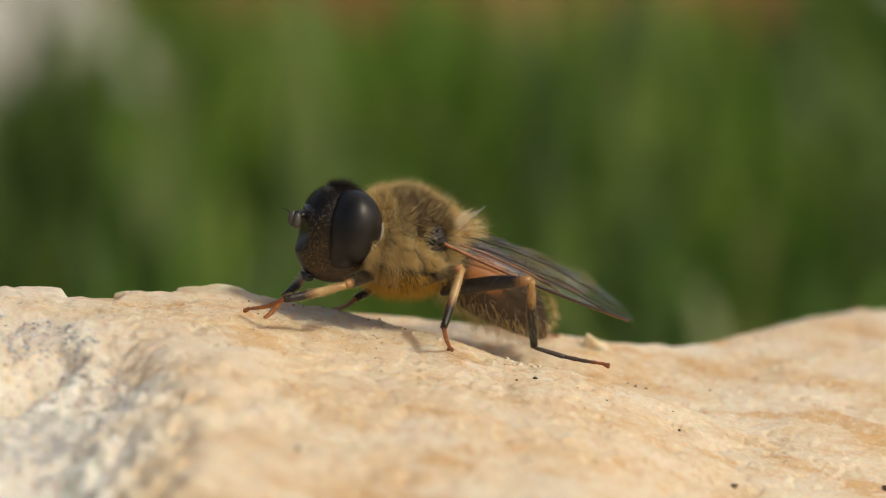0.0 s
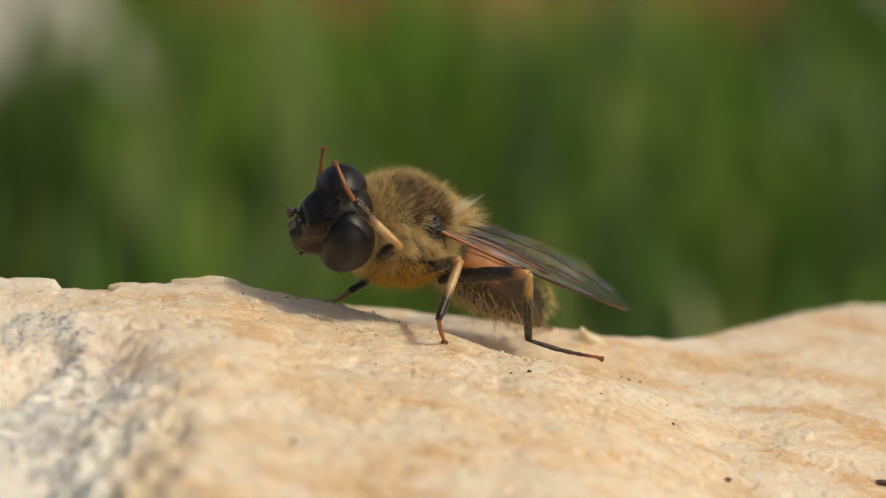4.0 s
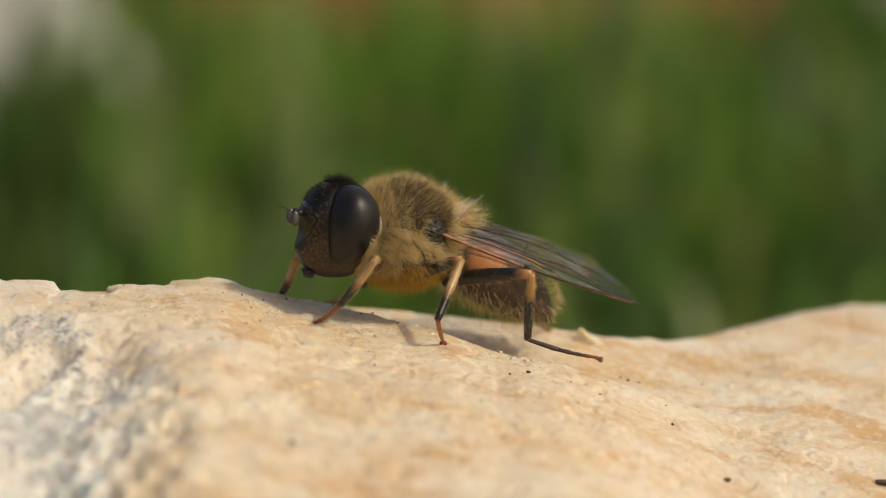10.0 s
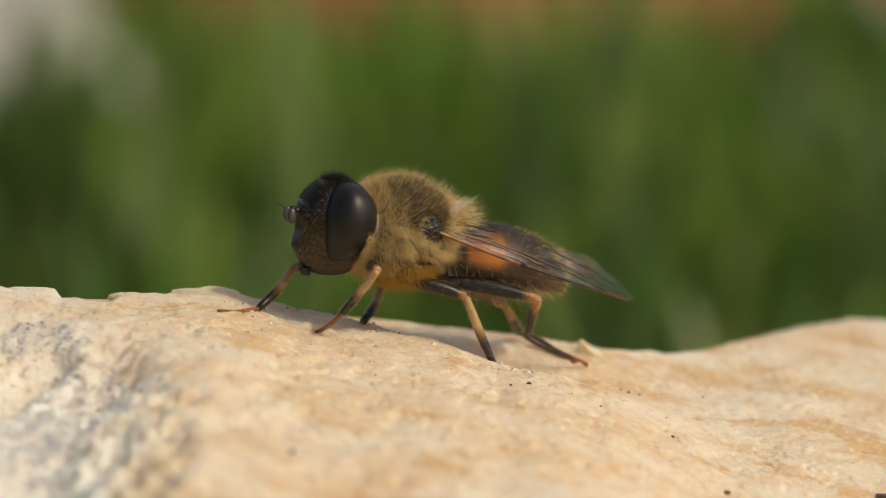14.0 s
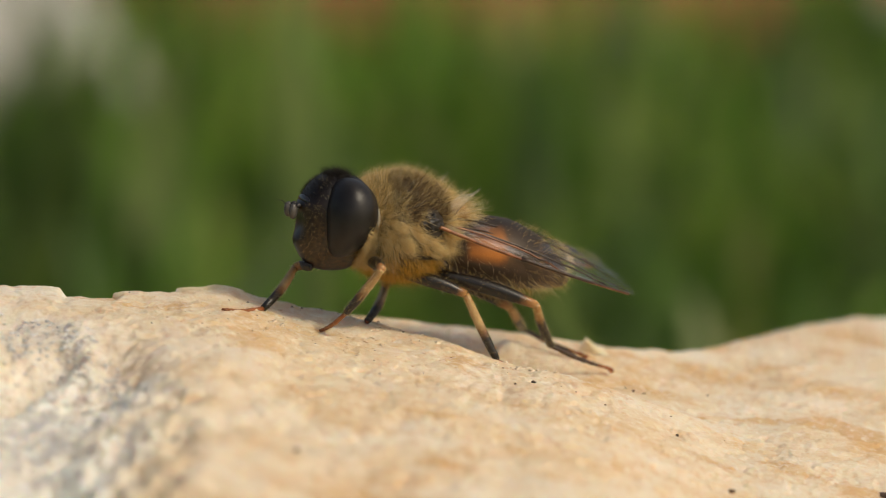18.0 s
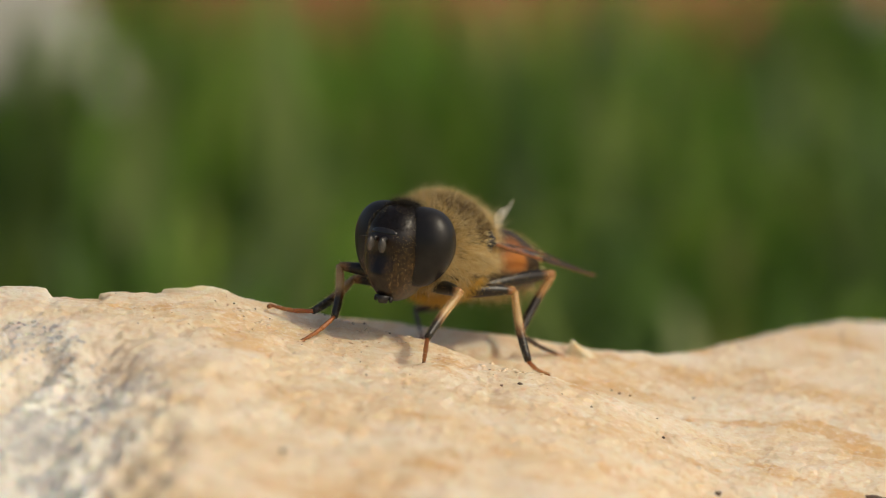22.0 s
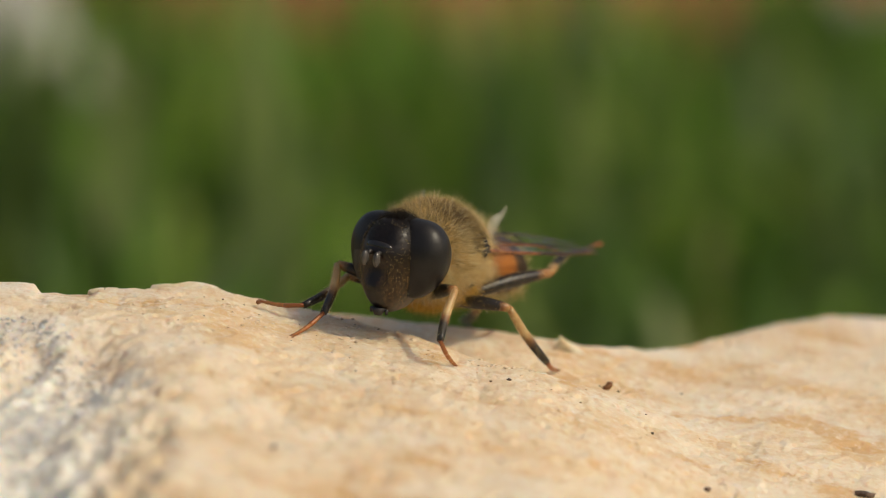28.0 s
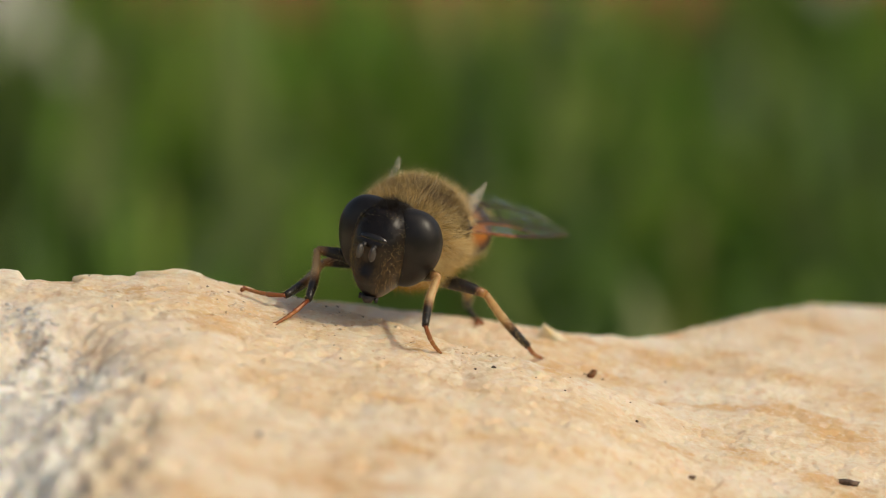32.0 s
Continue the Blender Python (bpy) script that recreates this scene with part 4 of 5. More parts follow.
# -- legs: hip, thigh, shin and foot; each joint piece lies along its own x --
K, O, R = (0.012, 0.009, 0.007), (0.40, 0.225, 0.085), (0.26, 0.075, 0.022)
PALE = (0.50, 0.34, 0.16)
THIGH = leg_material("thigh", (0.0, K), (0.80, K), (0.90, (0.30, 0.14, 0.05)), (1.0, O))
SHIN = leg_material("shin", (0.0, O), (0.42, PALE), (0.55, (0.20, 0.10, 0.04)), (0.66, K), (1.0, K))
FOOT = leg_material("foot", (0.0, R), (0.6, (0.34, 0.135, 0.04)), (1.0, (0.22, 0.075, 0.022)))
HIND_SHIN = leg_material("hind_shin", (0.0, O), (0.30, (0.34, 0.18, 0.06)), (0.42, K), (1.0, K))
HIND_FOOT = leg_material("hind_foot", (0.0, (0.045, 0.030, 0.022)), (0.7, (0.06, 0.035, 0.02)), (0.85, R), (1.0, R))
HIPS = {"fore": (1.25, 0.62, 1.05), "middle": (-0.15, 0.85, 0.72), "hind": (-1.75, 0.95, 0.85)}
BONES = {"fore": (2.8, 2.6, 2.1), "middle": (2.7, 3.0, 2.1), "hind": (4.1, 3.0, 3.2)}


def bristly(points, radii, count, length, seed, mat, limb, back=0.5):
    rng = np.random.default_rng(seed)
    p = np.array([list(q) for q in points])
    k = rng.random(count) * (len(points) - 1.001)
    i = k.astype(int)
    f = (k - i)[:, None]
    at = p[i] * (1 - f) + p[i + 1] * f
    rad = np.interp(k, range(len(radii)), radii)[:, None]
    a = rng.random(count) * math.tau
    out = np.stack([0 * a, np.cos(a), np.sin(a)], -1)
    fuzz = hairs(at + out * rad * 0.9, out + np.array((back, 0, 0)), length * rng.uniform(0.6, 1.3, count), np.tile((0.4, 0, 0), (count, 1)), 0.0042, seed)
    me = limb.data
    first = len(me.polygons)
    both = joined([me.copy(), fuzz])
    both.materials.append(me.materials[0])
    both.materials.append(mat)
    both.polygons.foreach_set("material_index", [0] * first + [1] * (len(both.polygons) - first))
    both.polygons.foreach_set("use_smooth", [True] * len(both.polygons))
    limb.data = both


def build_leg(kind, s, seed):
    long = BONES[kind]
    hip = Vector((HIPS[kind][0], HIPS[kind][1] * s, HIPS[kind][2]))
    leg = part(kind + "_leg", tube([hip + Vector((0.05, -0.25 * s, 0.75)), hip + Vector((0.02, -0.05 * s, 0.3)), hip], [0.42, 0.36, 0.22], 14), BLACK, fly, "black and orange jointed " + kind + " leg")
    fat = 1.08 if kind == "hind" else 1.0
    u = np.linspace(0, 1, 11)
    pts = [Vector((long[0] * k, 0, 0.10 * math.sin(math.pi * k))) for k in u]
    rad = [fat * (0.15 + 0.135 * math.sin(math.pi * min(1, k * 0.9 + 0.08))) for k in u]
    thigh = part("thigh", tube(pts, rad, 14), THIGH, leg, "black thigh with an orange knee")
    pts2 = [Vector((long[1] * k, 0, -0.12 * math.sin(math.pi * k))) for k in u]
    rad2 = [0.112 + (0.075 * fat) * math.sin(math.pi * min(1, k * 0.75 + 0.1)) for k in u]
    shin = part("shin", tube(pts2, rad2, 12), HIND_SHIN if kind == "hind" else SHIN, leg, "two-toned orange and black shin")
    joints, bow = [], 0.09
    ends = (0, 0.42, 0.58, 0.71, 0.82, 0.93)
    for i in range(5):
        a, b = ends[i] * long[2], ends[i + 1] * long[2]
        w = 0.105 - 0.008 * i
        joints.append(tube([(q, 0, -bow * math.sin(math.pi * min(1, q / (0.93 * long[2])))) for q in (a, a + 0.2 * (b - a), b - 0.15 * (b - a), b)], [0.82 * w, 0.86 * w, 1.0 * w, 0.90 * w], 10))
    for c in (1, -1):
        joints.append(tube([(0.92 * long[2], 0, 0), (0.98 * long[2], 0.09 * c, 0.02), (long[2], 0.15 * c, -0.07)], [0.05, 0.045, 0.012], 6))
        joints.append(tube([(0.91 * long[2], 0.03 * c, -0.03), (0.99 * long[2], 0.09 * c, -0.08)], [0.05, 0.07], 6))
    foot = part("foot", joined(joints), HIND_FOOT if kind == "hind" else FOOT, leg, "five-jointed clawed foot")
    bristly(pts, rad, 170, 0.20, seed, GOLD_FUR, thigh)
    bristly(pts2, rad2, 330, 0.14, seed + 1, PALE_FUR, shin)
    return dict(leg=leg, thigh=thigh, shin=shin, foot=foot, hip=hip, long=long, pts=(pts, rad, pts2, rad2))


legs = {}
for kind in ("fore", "middle", "hind"):
    for s in (1, -1):
        legs[kind, s] = build_leg(kind, s, 31)


# ---- small things on the stone ----
DIRT = plain("dark_dirt", (0.07, 0.048, 0.036), (0.18, 0.12, 0.085), 6000, 0.8, 0.00004)
GRAIN = plain("pale_grain", (0.70, 0.48, 0.29), (0.82, 0.66, 0.47), 7000, 0.35, 0.00003)
BARK = plain("brown_flake", (0.10, 0.045, 0.02), (0.26, 0.12, 0.05), 4000, 0.7, 0.00004)


def crumb_mesh(size, seed, flat=0.6):
    bm = bmesh.new()
    bmesh.ops.create_icosphere(bm, subdivisions=2, radius=1)
    for v in bm.verts:
        n = noise.noise(v.co * 1.7 + Vector((seed * 3.7, 1.1, 0)))
        v.co = Vector((v.co.x, v.co.y * 0.8, v.co.z * flat)) * (1 + 0.75 * n) * size * MM
    return bm


def build_specks():
    """Grains of dirt that lie on the skin of the stone."""
    spots = ((11.27, -7.55, 0.2), (-5.69, -16.31, 0.17), (9.29, -3.22, 0.11), (3.5, -2.91, 0.14), (7.72, 2.75, 0.09), (7.41, 3.15, 0.07), (8.14, 2.6, 0.08), (-6.41, 2.27, 0.09), (-6.02, 2.58, 0.08),
             (-2.87, 2.71, 0.1), (-3.33, 2.2, 0.07), (-4.51, 2.78, 0.07), (2.74, -3.16, 0.08), (6.37, -3.18, 0.07), (10.86, 4, 0.07), (-5.21, 2.85, 0.07), (-1.8, 1.5, 0.06), (-13.4, -10.4, 0.13), (-8.18, 0.89, 0.07), (5.2, -2.64, 0.05))
    for k, (x, y, r) in enumerate(spots):
        ob = tagged(part("dirt_grain", crumb_mesh(0.75 * r, k), DIRT, None), "tiny dark grain of dirt on the stone", "dirt", "grains of dirt on the stone")
        ob.matrix_world = pose(x * MM, y * MM, (at_stone(x, y) + 0.2 * r) * MM, 0, 0, 57 * k)
    bit = tagged(part("dirt_grain", crumb_mesh(0.42, 31, 0.35), DIRT, None), "flat black bit of dirt on the stone", "dirt", "grains of dirt on the stone")
    bit.matrix_world = pose(17.78 * MM, -4.77 * MM, (at_stone(17.78, -4.77) + 0.05) * MM, 0, 8, 10)



def scatter(name, label, count, mat, sizes, spread, seed, flat, kind_word):
    """Many loose crumbs too small to pick apart, each resting on the stone."""
    rng = random.Random(seed)
    verts, faces = [], []
    shapes = []
    for k in range(5):
        bm = crumb_mesh(1.0, seed + k, flat)
        shapes.append(([v.co / MM for v in bm.verts], [[v.index for v in f.verts] for f in bm.faces]))
        bm.free()
    spots = np.array([spread(rng) for i in range(count)])
    high = stone_height(spots[:, 0], spots[:, 1])
    for (x, y), z in zip(spots, high):
        r, a = rng.uniform(*sizes), rng.random() * math.tau
        vs, fs = rng.choice(shapes)
        base = len(verts)
        for v in vs:
            verts.append(Vector((x + r * (v.x * math.cos(a) - v.y * math.sin(a)), y + r * (v.x * math.sin(a) + v.y * math.cos(a)), z + r * (v.z - 0.05))) * MM)
        faces += [[base + i for i in f] for f in fs]
    tagged(part(name, mesh_of(name, verts, faces), mat, None), label, kind_word, kind="stuff")


def shard(name, label, points, thick, at, turn):
    """A thin upturned chip of the stone's skin."""
    bm = bmesh.new()
    rings = []
    for z in (0.5, -0.5):
        rings.append([bm.verts.new(Vector((x, z * thick * (1 - 0.5 * y), y)) * MM) for x, y in points])
    bm.faces.new(rings[0])
    bm.faces.new(rings[1][::-1])
    n = len(points)
    for i in range(n):
        bm.faces.new((rings[0][i], rings[1][i], rings[1][(i + 1) % n], rings[0][(i + 1) % n]))
    bmesh.ops.recalc_face_normals(bm, faces=bm.faces)
    bmesh.ops.subdivide_edges(bm, edges=bm.edges[:], cuts=2, use_grid_fill=True)
    for v in bm.verts:
        v.co += 0.09 * MM * noise.noise_vector(v.co * 1800)
    ob = part(name, bm, STONE, stone, label)
    ob.matrix_world = pose(at[0] * MM, at[1] * MM, (at_stone(at[0], at[1]) - 0.15) * MM, *turn)


build_specks()
scatter("dust", "fine dark specks of dirt on the stone", 70, DIRT, (0.015, 0.045), lambda r: (r.triangular(-18, 13, -9), r.triangular(-9, 5, -1)), 3, 0.6, "dirt")
scatter("grains", "pale loose crystal grains on the stone", 320, GRAIN, (0.03, 0.12), lambda r: (r.triangular(-17, 14, -5), r.triangular(-7, 2.6, 0.6)), 8, 0.28, "grains")
CRYSTAL = plain("pale_crystal", (0.74, 0.56, 0.37), (0.85, 0.73, 0.57), 5000, 0.22, 0.00004)
scatter("crystals", "loose whitish crystal crumbs on the stone's crest", 70, CRYSTAL, (0.05, 0.15),
        lambda r: r.choice(((r.gauss(-6.9, 0.55), r.gauss(-0.6, 0.8)), (r.gauss(3.4, 0.6), r.gauss(-0.4, 0.5)), (r.gauss(-2.0, 1.6), r.gauss(1.6, 0.6)))), 12, 0.55, "grains")
SUGAR = plain("white_crystal", (0.82, 0.77, 0.68), (0.92, 0.90, 0.86), 1500, 0.3, 0.00005)
SUGAR.node_tree.nodes["Principled BSDF"].inputs["Subsurface Weight"].default_value = 0.8
SUGAR.node_tree.nodes["Principled BSDF"].inputs["Subsurface Radius"].default_value = (1.0, 0.9, 0.75)
SUGAR.node_tree.nodes["Principled BSDF"].inputs["Subsurface Scale"].default_value = 0.0009


def on_break(r):
    while True:
        x, y = r.uniform(-20, -7.5), r.uniform(-16, -1.5)
        if stone_break(np.array([x]), np.array([y]))[0] > 0.55:
            return x, y


scatter("break_crystals", "rough white crystals on the broken edge of the stone", 1300, SUGAR, (0.04, 0.14), on_break, 15, 0.36, "crystals")
shard("chip", "upturned tan chip", ((-0.5, 0), (-0.3, 0.55), (-0.12, 0.8), (0.2, 0.5), (0.7, 0.2), (0.9, 0)), 0.3, (6.0, 6.7), (-12, 0, 8))
shard("chip", "pale chip on the ridge", ((-0.35, 0), (-0.25, 0.22), (0.05, 0.3), (0.3, 0.16), (0.5, 0)), 0.2, (-13.4, 0.9), (-8, 0, -12))
shard("chip", "flat chip on the ridge", ((-1.6, 0), (-1.3, 0.35), (0.2, 0.42), (1.3, 0.3), (1.7, 0)), 0.6, (-9.8, 2.2), (-20, 0, 5))
flake = tagged(part("bark_flake", crumb_mesh(0.26, 55, 0.5), BARK, None), "small brown flake on the stone", "flake")


# ---- what moves: millimetres, degrees, seconds ----
BODY_A = ((0, -1.86, 1.6, 4.48, 0, -12, 201),
          (0.5, -1.82, 1.6, 4.5, 0, -12, 201),
          (1, -1.65, 1.6, 4.69, 0, -12, 201),
          (1.5, -1.66, 1.6, 4.72, 0, -12, 201),
          (2, -1.68, 1.6, 4.69, 0, -12, 201),
          (2.5, -1.71, 1.6, 4.63, 0, -12, 201),
          (3, -1.73, 1.6, 4.65, 0, -12, 201),
          (3.5, -1.75, 1.6, 4.63, 0, -12, 201),
          (5.5, -1.58, 1.6, 4.94, 0, -12, 201),
          (6, -1.56, 1.6, 5, 0, -12, 201),
          (6.5, -1.55, 1.6, 4.98, 0, -12, 201),
          (7, -1.55, 1.6, 4.95, 0, -12, 201),
          (7.5, -1.67, 1.6, 4.85, 0, -11.53, 201))
BODY_B = ((8, -1.77, 1.6, 4.73, 0, -10.5, 201),
          (8.5, -1.88, 1.6, 4.59, 0, -9.47, 201),
          (9, -1.9, 1.6, 4.52, 0, -9, 201),
          (9.5, -1.83, 1.6, 4.43, 0, -9, 200.7),
          (10, -1.59, 1.6, 4.55, 0, -9, 200.3),
          (10.5, -1.61, 1.6, 4.77, 0, -9, 200),
          (11, -1.53, 1.6, 4.81, 0, -9, 200),
          (11.5, -1.7, 1.6, 4.98, 0, -9, 200),
          (12, -1.71, 1.6, 4.93, 0, -9, 200),
          (12.5, -1.76, 1.6, 5.04, 0, -9, 200),
          (13, -1.74, 1.6, 5.06, 0, -9, 200),
          (13.5, -1.76, 1.6, 5.05, 0, -9, 200),
          (14, -1.8, 1.6, 5.06, 0, -9, 200))
BODY_C = ((14.5, -1.84, 1.6, 5.06, 0, -9, 200),
          (16.5, -1.91, 1.6, 5.16, 0, -9, 200),
          (17, -1.92, 1.6, 5.16, 0, -9, 200),
          (17.5, -1.96, 1.6, 5.25, 0, -9, 200),
          (18, -1.95, 1.6, 5.23, 0, -9, 200),
          (18.5, -1.96, 1.6, 5.24, 0, -9, 200),
          (19, -1.99, 1.6, 5.24, 0, -9, 200),
          (19.5, -2, 1.6, 5.24, 0, -9, 200),
          (20, -1.24, 1.6, 3.89, 0, -9, 207),
          (20.5, -0.75, 1.8, 3.85, 0, -9, 215),
          (21, -0.03, 2, 3.8, 0, -8, 225),
          (21.5, 0.21, 2.29, 3.96, 0, -7, 235),
          (22, 0.15, 2.41, 4.25, -3, -6, 239))
BODY_D = ((22.5, 0.24, 2.50, 4.48, -5, -5, 242),
          (23, 0.35, 2.53, 4.50, -5, -5, 242),
          (23.5, 0.32, 2.53, 4.53, -5, -4.98, 242),
          (24, 0.31, 2.53, 4.60, -5, -4.93, 242),
          (24.5, 0.35, 2.53, 4.59, -5, -4.84, 242),
          (25, 0.34, 2.53, 4.32, -5, -4.74, 242),
          (25.5, 0.40, 2.53, 4.34, -5, -4.62, 242),
          (27.5, 0.45, 2.53, 3.77, -5, -4.16, 242),
          (28, 0.37, 2.53, 3.74, -5, -4.07, 242),
          (28.5, 0.33, 2.53, 3.85, -5, -4.02, 242),
          (29, 0.29, 2.53, 3.83, -5, -4, 242),
          (29.5, 0.31, 2.57, 4.18, -7, -2, 244.5),
          (30, 0.17, 2.61, 4.25, -9, -0.5, 247))
BODY_E = ((30.5, 0.31, 2.59, 4.20, -12, 3, 249),
          (31, 0.28, 2.59, 4.22, -12, 3, 249.3),
          (31.5, 0.27, 2.59, 4.23, -12, 3, 249.6),
          (32, 0.24, 2.58, 4.17, -12, 3, 249.9))
BODY = BODY_A + BODY_B + BODY_C + BODY_D + BODY_E
HEADS = ((0.0, 0.0, 5.0, 0.0), (3.2, 0.0, 5.0, 0.0), (3.5, -28.0, 16.0, 0.0), (4.1, -55.0, 10.0, -6.0), (4.8, 10.0, 8.0, 4.0), (5.3, -84.0, 4.0, 4.0),
         (5.7, -84.0, 4.0, 6.0), (5.95, 0.0, 5.0, 0.0), (7.5, 0.0, 6.0, 0.0), (9.0, 0.0, 5.0, 0.0), (20.0, 0.0, 6.0, 2.0), (21.0, 0.0, 9.0, 4.0),
         (22.0, 0.0, 3.0, -1.0), (23.0, 0.0, 2.0, -2.0), (30.0, 0.0, 6.0, -6.0), (30.5, 0.0, 7.0, -6.0), (32.0, 0.0, 7.0, -6.0))
WINGS = {1: ((0.0, 4.0, 13.5, 22.0), (10.2, 4.0, 13.5, 22.0), (10.6, 3.0, 12.8, 21.0), (19.6, 3.0, 12.8, 21.0), (20.3, 4.0, 12.0, 24.0), (21.5, 2.0, 12.0, 10.0), (27.6, 1.0, 12.0, 8.0),
             (28.0, 6.0, 5.0, 8.0), (28.5, 12.0, -1.0, 8.0), (28.8, 6.0, 8.0, 6.0), (29.3, 3.0, 11.0, 10.0), (30.0, 10.0, 13.0, 18.0), (31.0, 13.0, 11.0, 20.0), (32.0, 13.0, 11.0, 20.0)),
         -1: ((0.0, 3.0, 12.0, 22.0), (10.2, 3.0, 12.0, 22.0), (10.6, 1.0, 11.0, 19.0), (19.6, 1.0, 11.0, 19.0), (20.3, 2.0, 12.0, 12.0), (28.2, 1.0, 12.0, 6.0),
             (28.5, 24.0, -22.0, 8.0), (28.8, 6.0, 8.0, 6.0), (29.3, 2.0, 12.0, 10.0), (32.0, 2.0, 12.0, 10.0))}
BENDS = ((0.0, -18.0), (10.0, -18.0), (10.7, -2.0), (19.5, -2.0), (20.2, -6.0), (23.0, -4.0), (32.0, -4.0))
LEFT_FORE_A = ((0, -4.12, -2.13, 3.38, -6.6, -2.82, 2.96, -8.25, -1.69, 2.32),
    (1, -1.97, -1.84, 4.73, -4.56, -1.96, 4.53, -6.64, -1.98, 4.84),
    (2, -3.46, -2.06, 4.5, -5.47, -3.71, 4.54, -7.35, -2.85, 4.91),
    (3, -3.17, -2.26, 3.99, -5.3, -3.75, 4.08, -7.15, -2.83, 3.67),
    (3.5, -1.89, -1.77, 4.67, -3.37, -2.16, 6.77, -3.66, -0.69, 8.24),
    (4.5, -1.67, -1.78, 4.67, -3.74, -1.53, 6.23, -5, -0.45, 7.52),
    (5.5, -1.81, -1.44, 5.48, -3.72, -2.46, 6.91, -4.35, -0.82, 8.05),
    (5.7, -1.68, -1.84, 4.84, -4.1, -2.32, 5.64, -5.68, -1.42, 6.69),
    (6, -4.16, -1.96, 3.85, -6.22, -3.54, 3.63, -8.11, -2.63, 3.58),)
LEFT_FORE_B = ((7, -4.3, -1.83, 3.23, -6.89, -1.96, 3.05, -8.68, -1.11, 2.35),
    (8, -4.98, -1.37, 2.86, -7.46, -0.92, 2.2, -8.68, -2.63, 2.15),
    (9, -3.64, -2.23, 3.44, -6.14, -2.45, 2.76, -7.9, -1.64, 1.96),
    (9.6, -3.22, -2.22, 3.72, -5.09, -0.96, 2.43, -6.96, -0.14, 1.93),
    (10, -2.64, -2.13, 4.15, -4.11, -1.38, 2.14, -5.35, -0.08, 1.06),
    (19.6, -2.64, -2.13, 4.15, -4.11, -1.38, 2.14, -5.35, -0.08, 1.06),
    (20, -1.87, -2.29, 3.29, -3.55, -3.77, 1.97, -4.23, -2.04, 0.97),
    (20.6, -1.87, -2.29, 3.29, -3.55, -3.77, 1.97, -4.23, -2.04, 0.97),
    (21, 0.11, -2.15, 2.75, -1.77, -3.27, 1.36, -2.06, -1.43, 0.38),)
LEFT_FORE_C = ((21.6, 0.89, -1.91, 2.98, -0.71, -3.37, 1.54, -1.05, -1.74, 0.26),
    (22, 1.15, -1.77, 3.11, -0.29, -3.28, 1.56, -0.44, -1.84, 0.04),
    (22.4, 1.21, -1.79, 3.11, 0.03, -3.55, 1.61, 0.26, -1.91, 0.33),
    (22.7, 1.48, -1.68, 3.1, 0.67, -3.29, 1.22, 1.42, -1.87, -0.14),
    (32, 1.48, -1.68, 3.1, 0.67, -3.29, 1.22, 1.42, -1.87, -0.14),)
RIGHT_FORE_A = ((0, -5.92, 3.06, 2.98, -6.72, 0.66, 2.36, -7.66, -1.09, 1.68),
    (1, -4.18, 4.28, 3.22, -5.05, 1.93, 3.93, -5.92, 0.18, 4.71),
    (2, -4.98, 3.87, 3.1, -6.08, 1.68, 3.97, -6.95, 0.25, 5.24),
    (3, -4.57, 4.05, 2.63, -5.8, 1.86, 3.31, -7.45, 0.57, 3.42),
    (3.5, -5.08, 1.99, 5.59, -4.74, 4.37, 6.58, -4.21, 3.05, 8.12),
    (4.5, -5.05, 0.93, 5.62, -5.45, 3.46, 6.1, -5.52, 2.16, 7.76),
    (5.5, -4.91, 3.88, 3.65, -6.01, 1.57, 4.11, -6.69, -0.32, 4.71),
    (5.7, -4.83, 3.83, 4.36, -5.91, 1.74, 5.47, -7.3, 0.55, 6.5),
    (6, -6.01, 1.49, 3.49, -5.46, 3.35, 1.76, -5.82, 1.42, 1.01),)
RIGHT_FORE_B = ((7, -5.92, 0.94, 3.56, -6.7, 3.06, 2.26, -8.3, 1.77, 1.83),
    (8, -5.93, 0.48, 3.74, -6.7, 2.36, 2.11, -8.16, 0.85, 2.13),
    (9, -6.27, 2.04, 3.24, -6.59, 4.04, 1.6, -8.05, 5.2, 0.65),
    (10, -5.98, 1.64, 3.47, -6.64, 3.37, 1.65, -8.33, 4.42, 0.97),
    (10.4, -5.99, 1.35, 3.5, -7.26, 2.9, 1.84, -8.84, 1.51, 1.89),
    (11, -5.92, 1.88, 3.39, -7.54, 0.24, 2.18, -9.1, -1.17, 2.26),
    (20.6, -5.92, 1.88, 3.39, -7.54, 0.24, 2.18, -9.1, -1.17, 2.26),
    (21, -4.05, 1.55, 3.18, -5.89, 0.39, 1.76, -7.59, -0.83, 1.5),
    (21.3, -3.82, 1.57, 3.37, -4.9, -0.4, 2.06, -6.24, -2.02, 1.93),)
RIGHT_FORE_C = ((21.6, -3.67, 1.6, 3.54, -4.05, -0.32, 1.83, -5.4, -1.75, 1.1),
    (32, -3.67, 1.6, 3.54, -4.05, -0.32, 1.83, -5.4, -1.75, 1.1),)
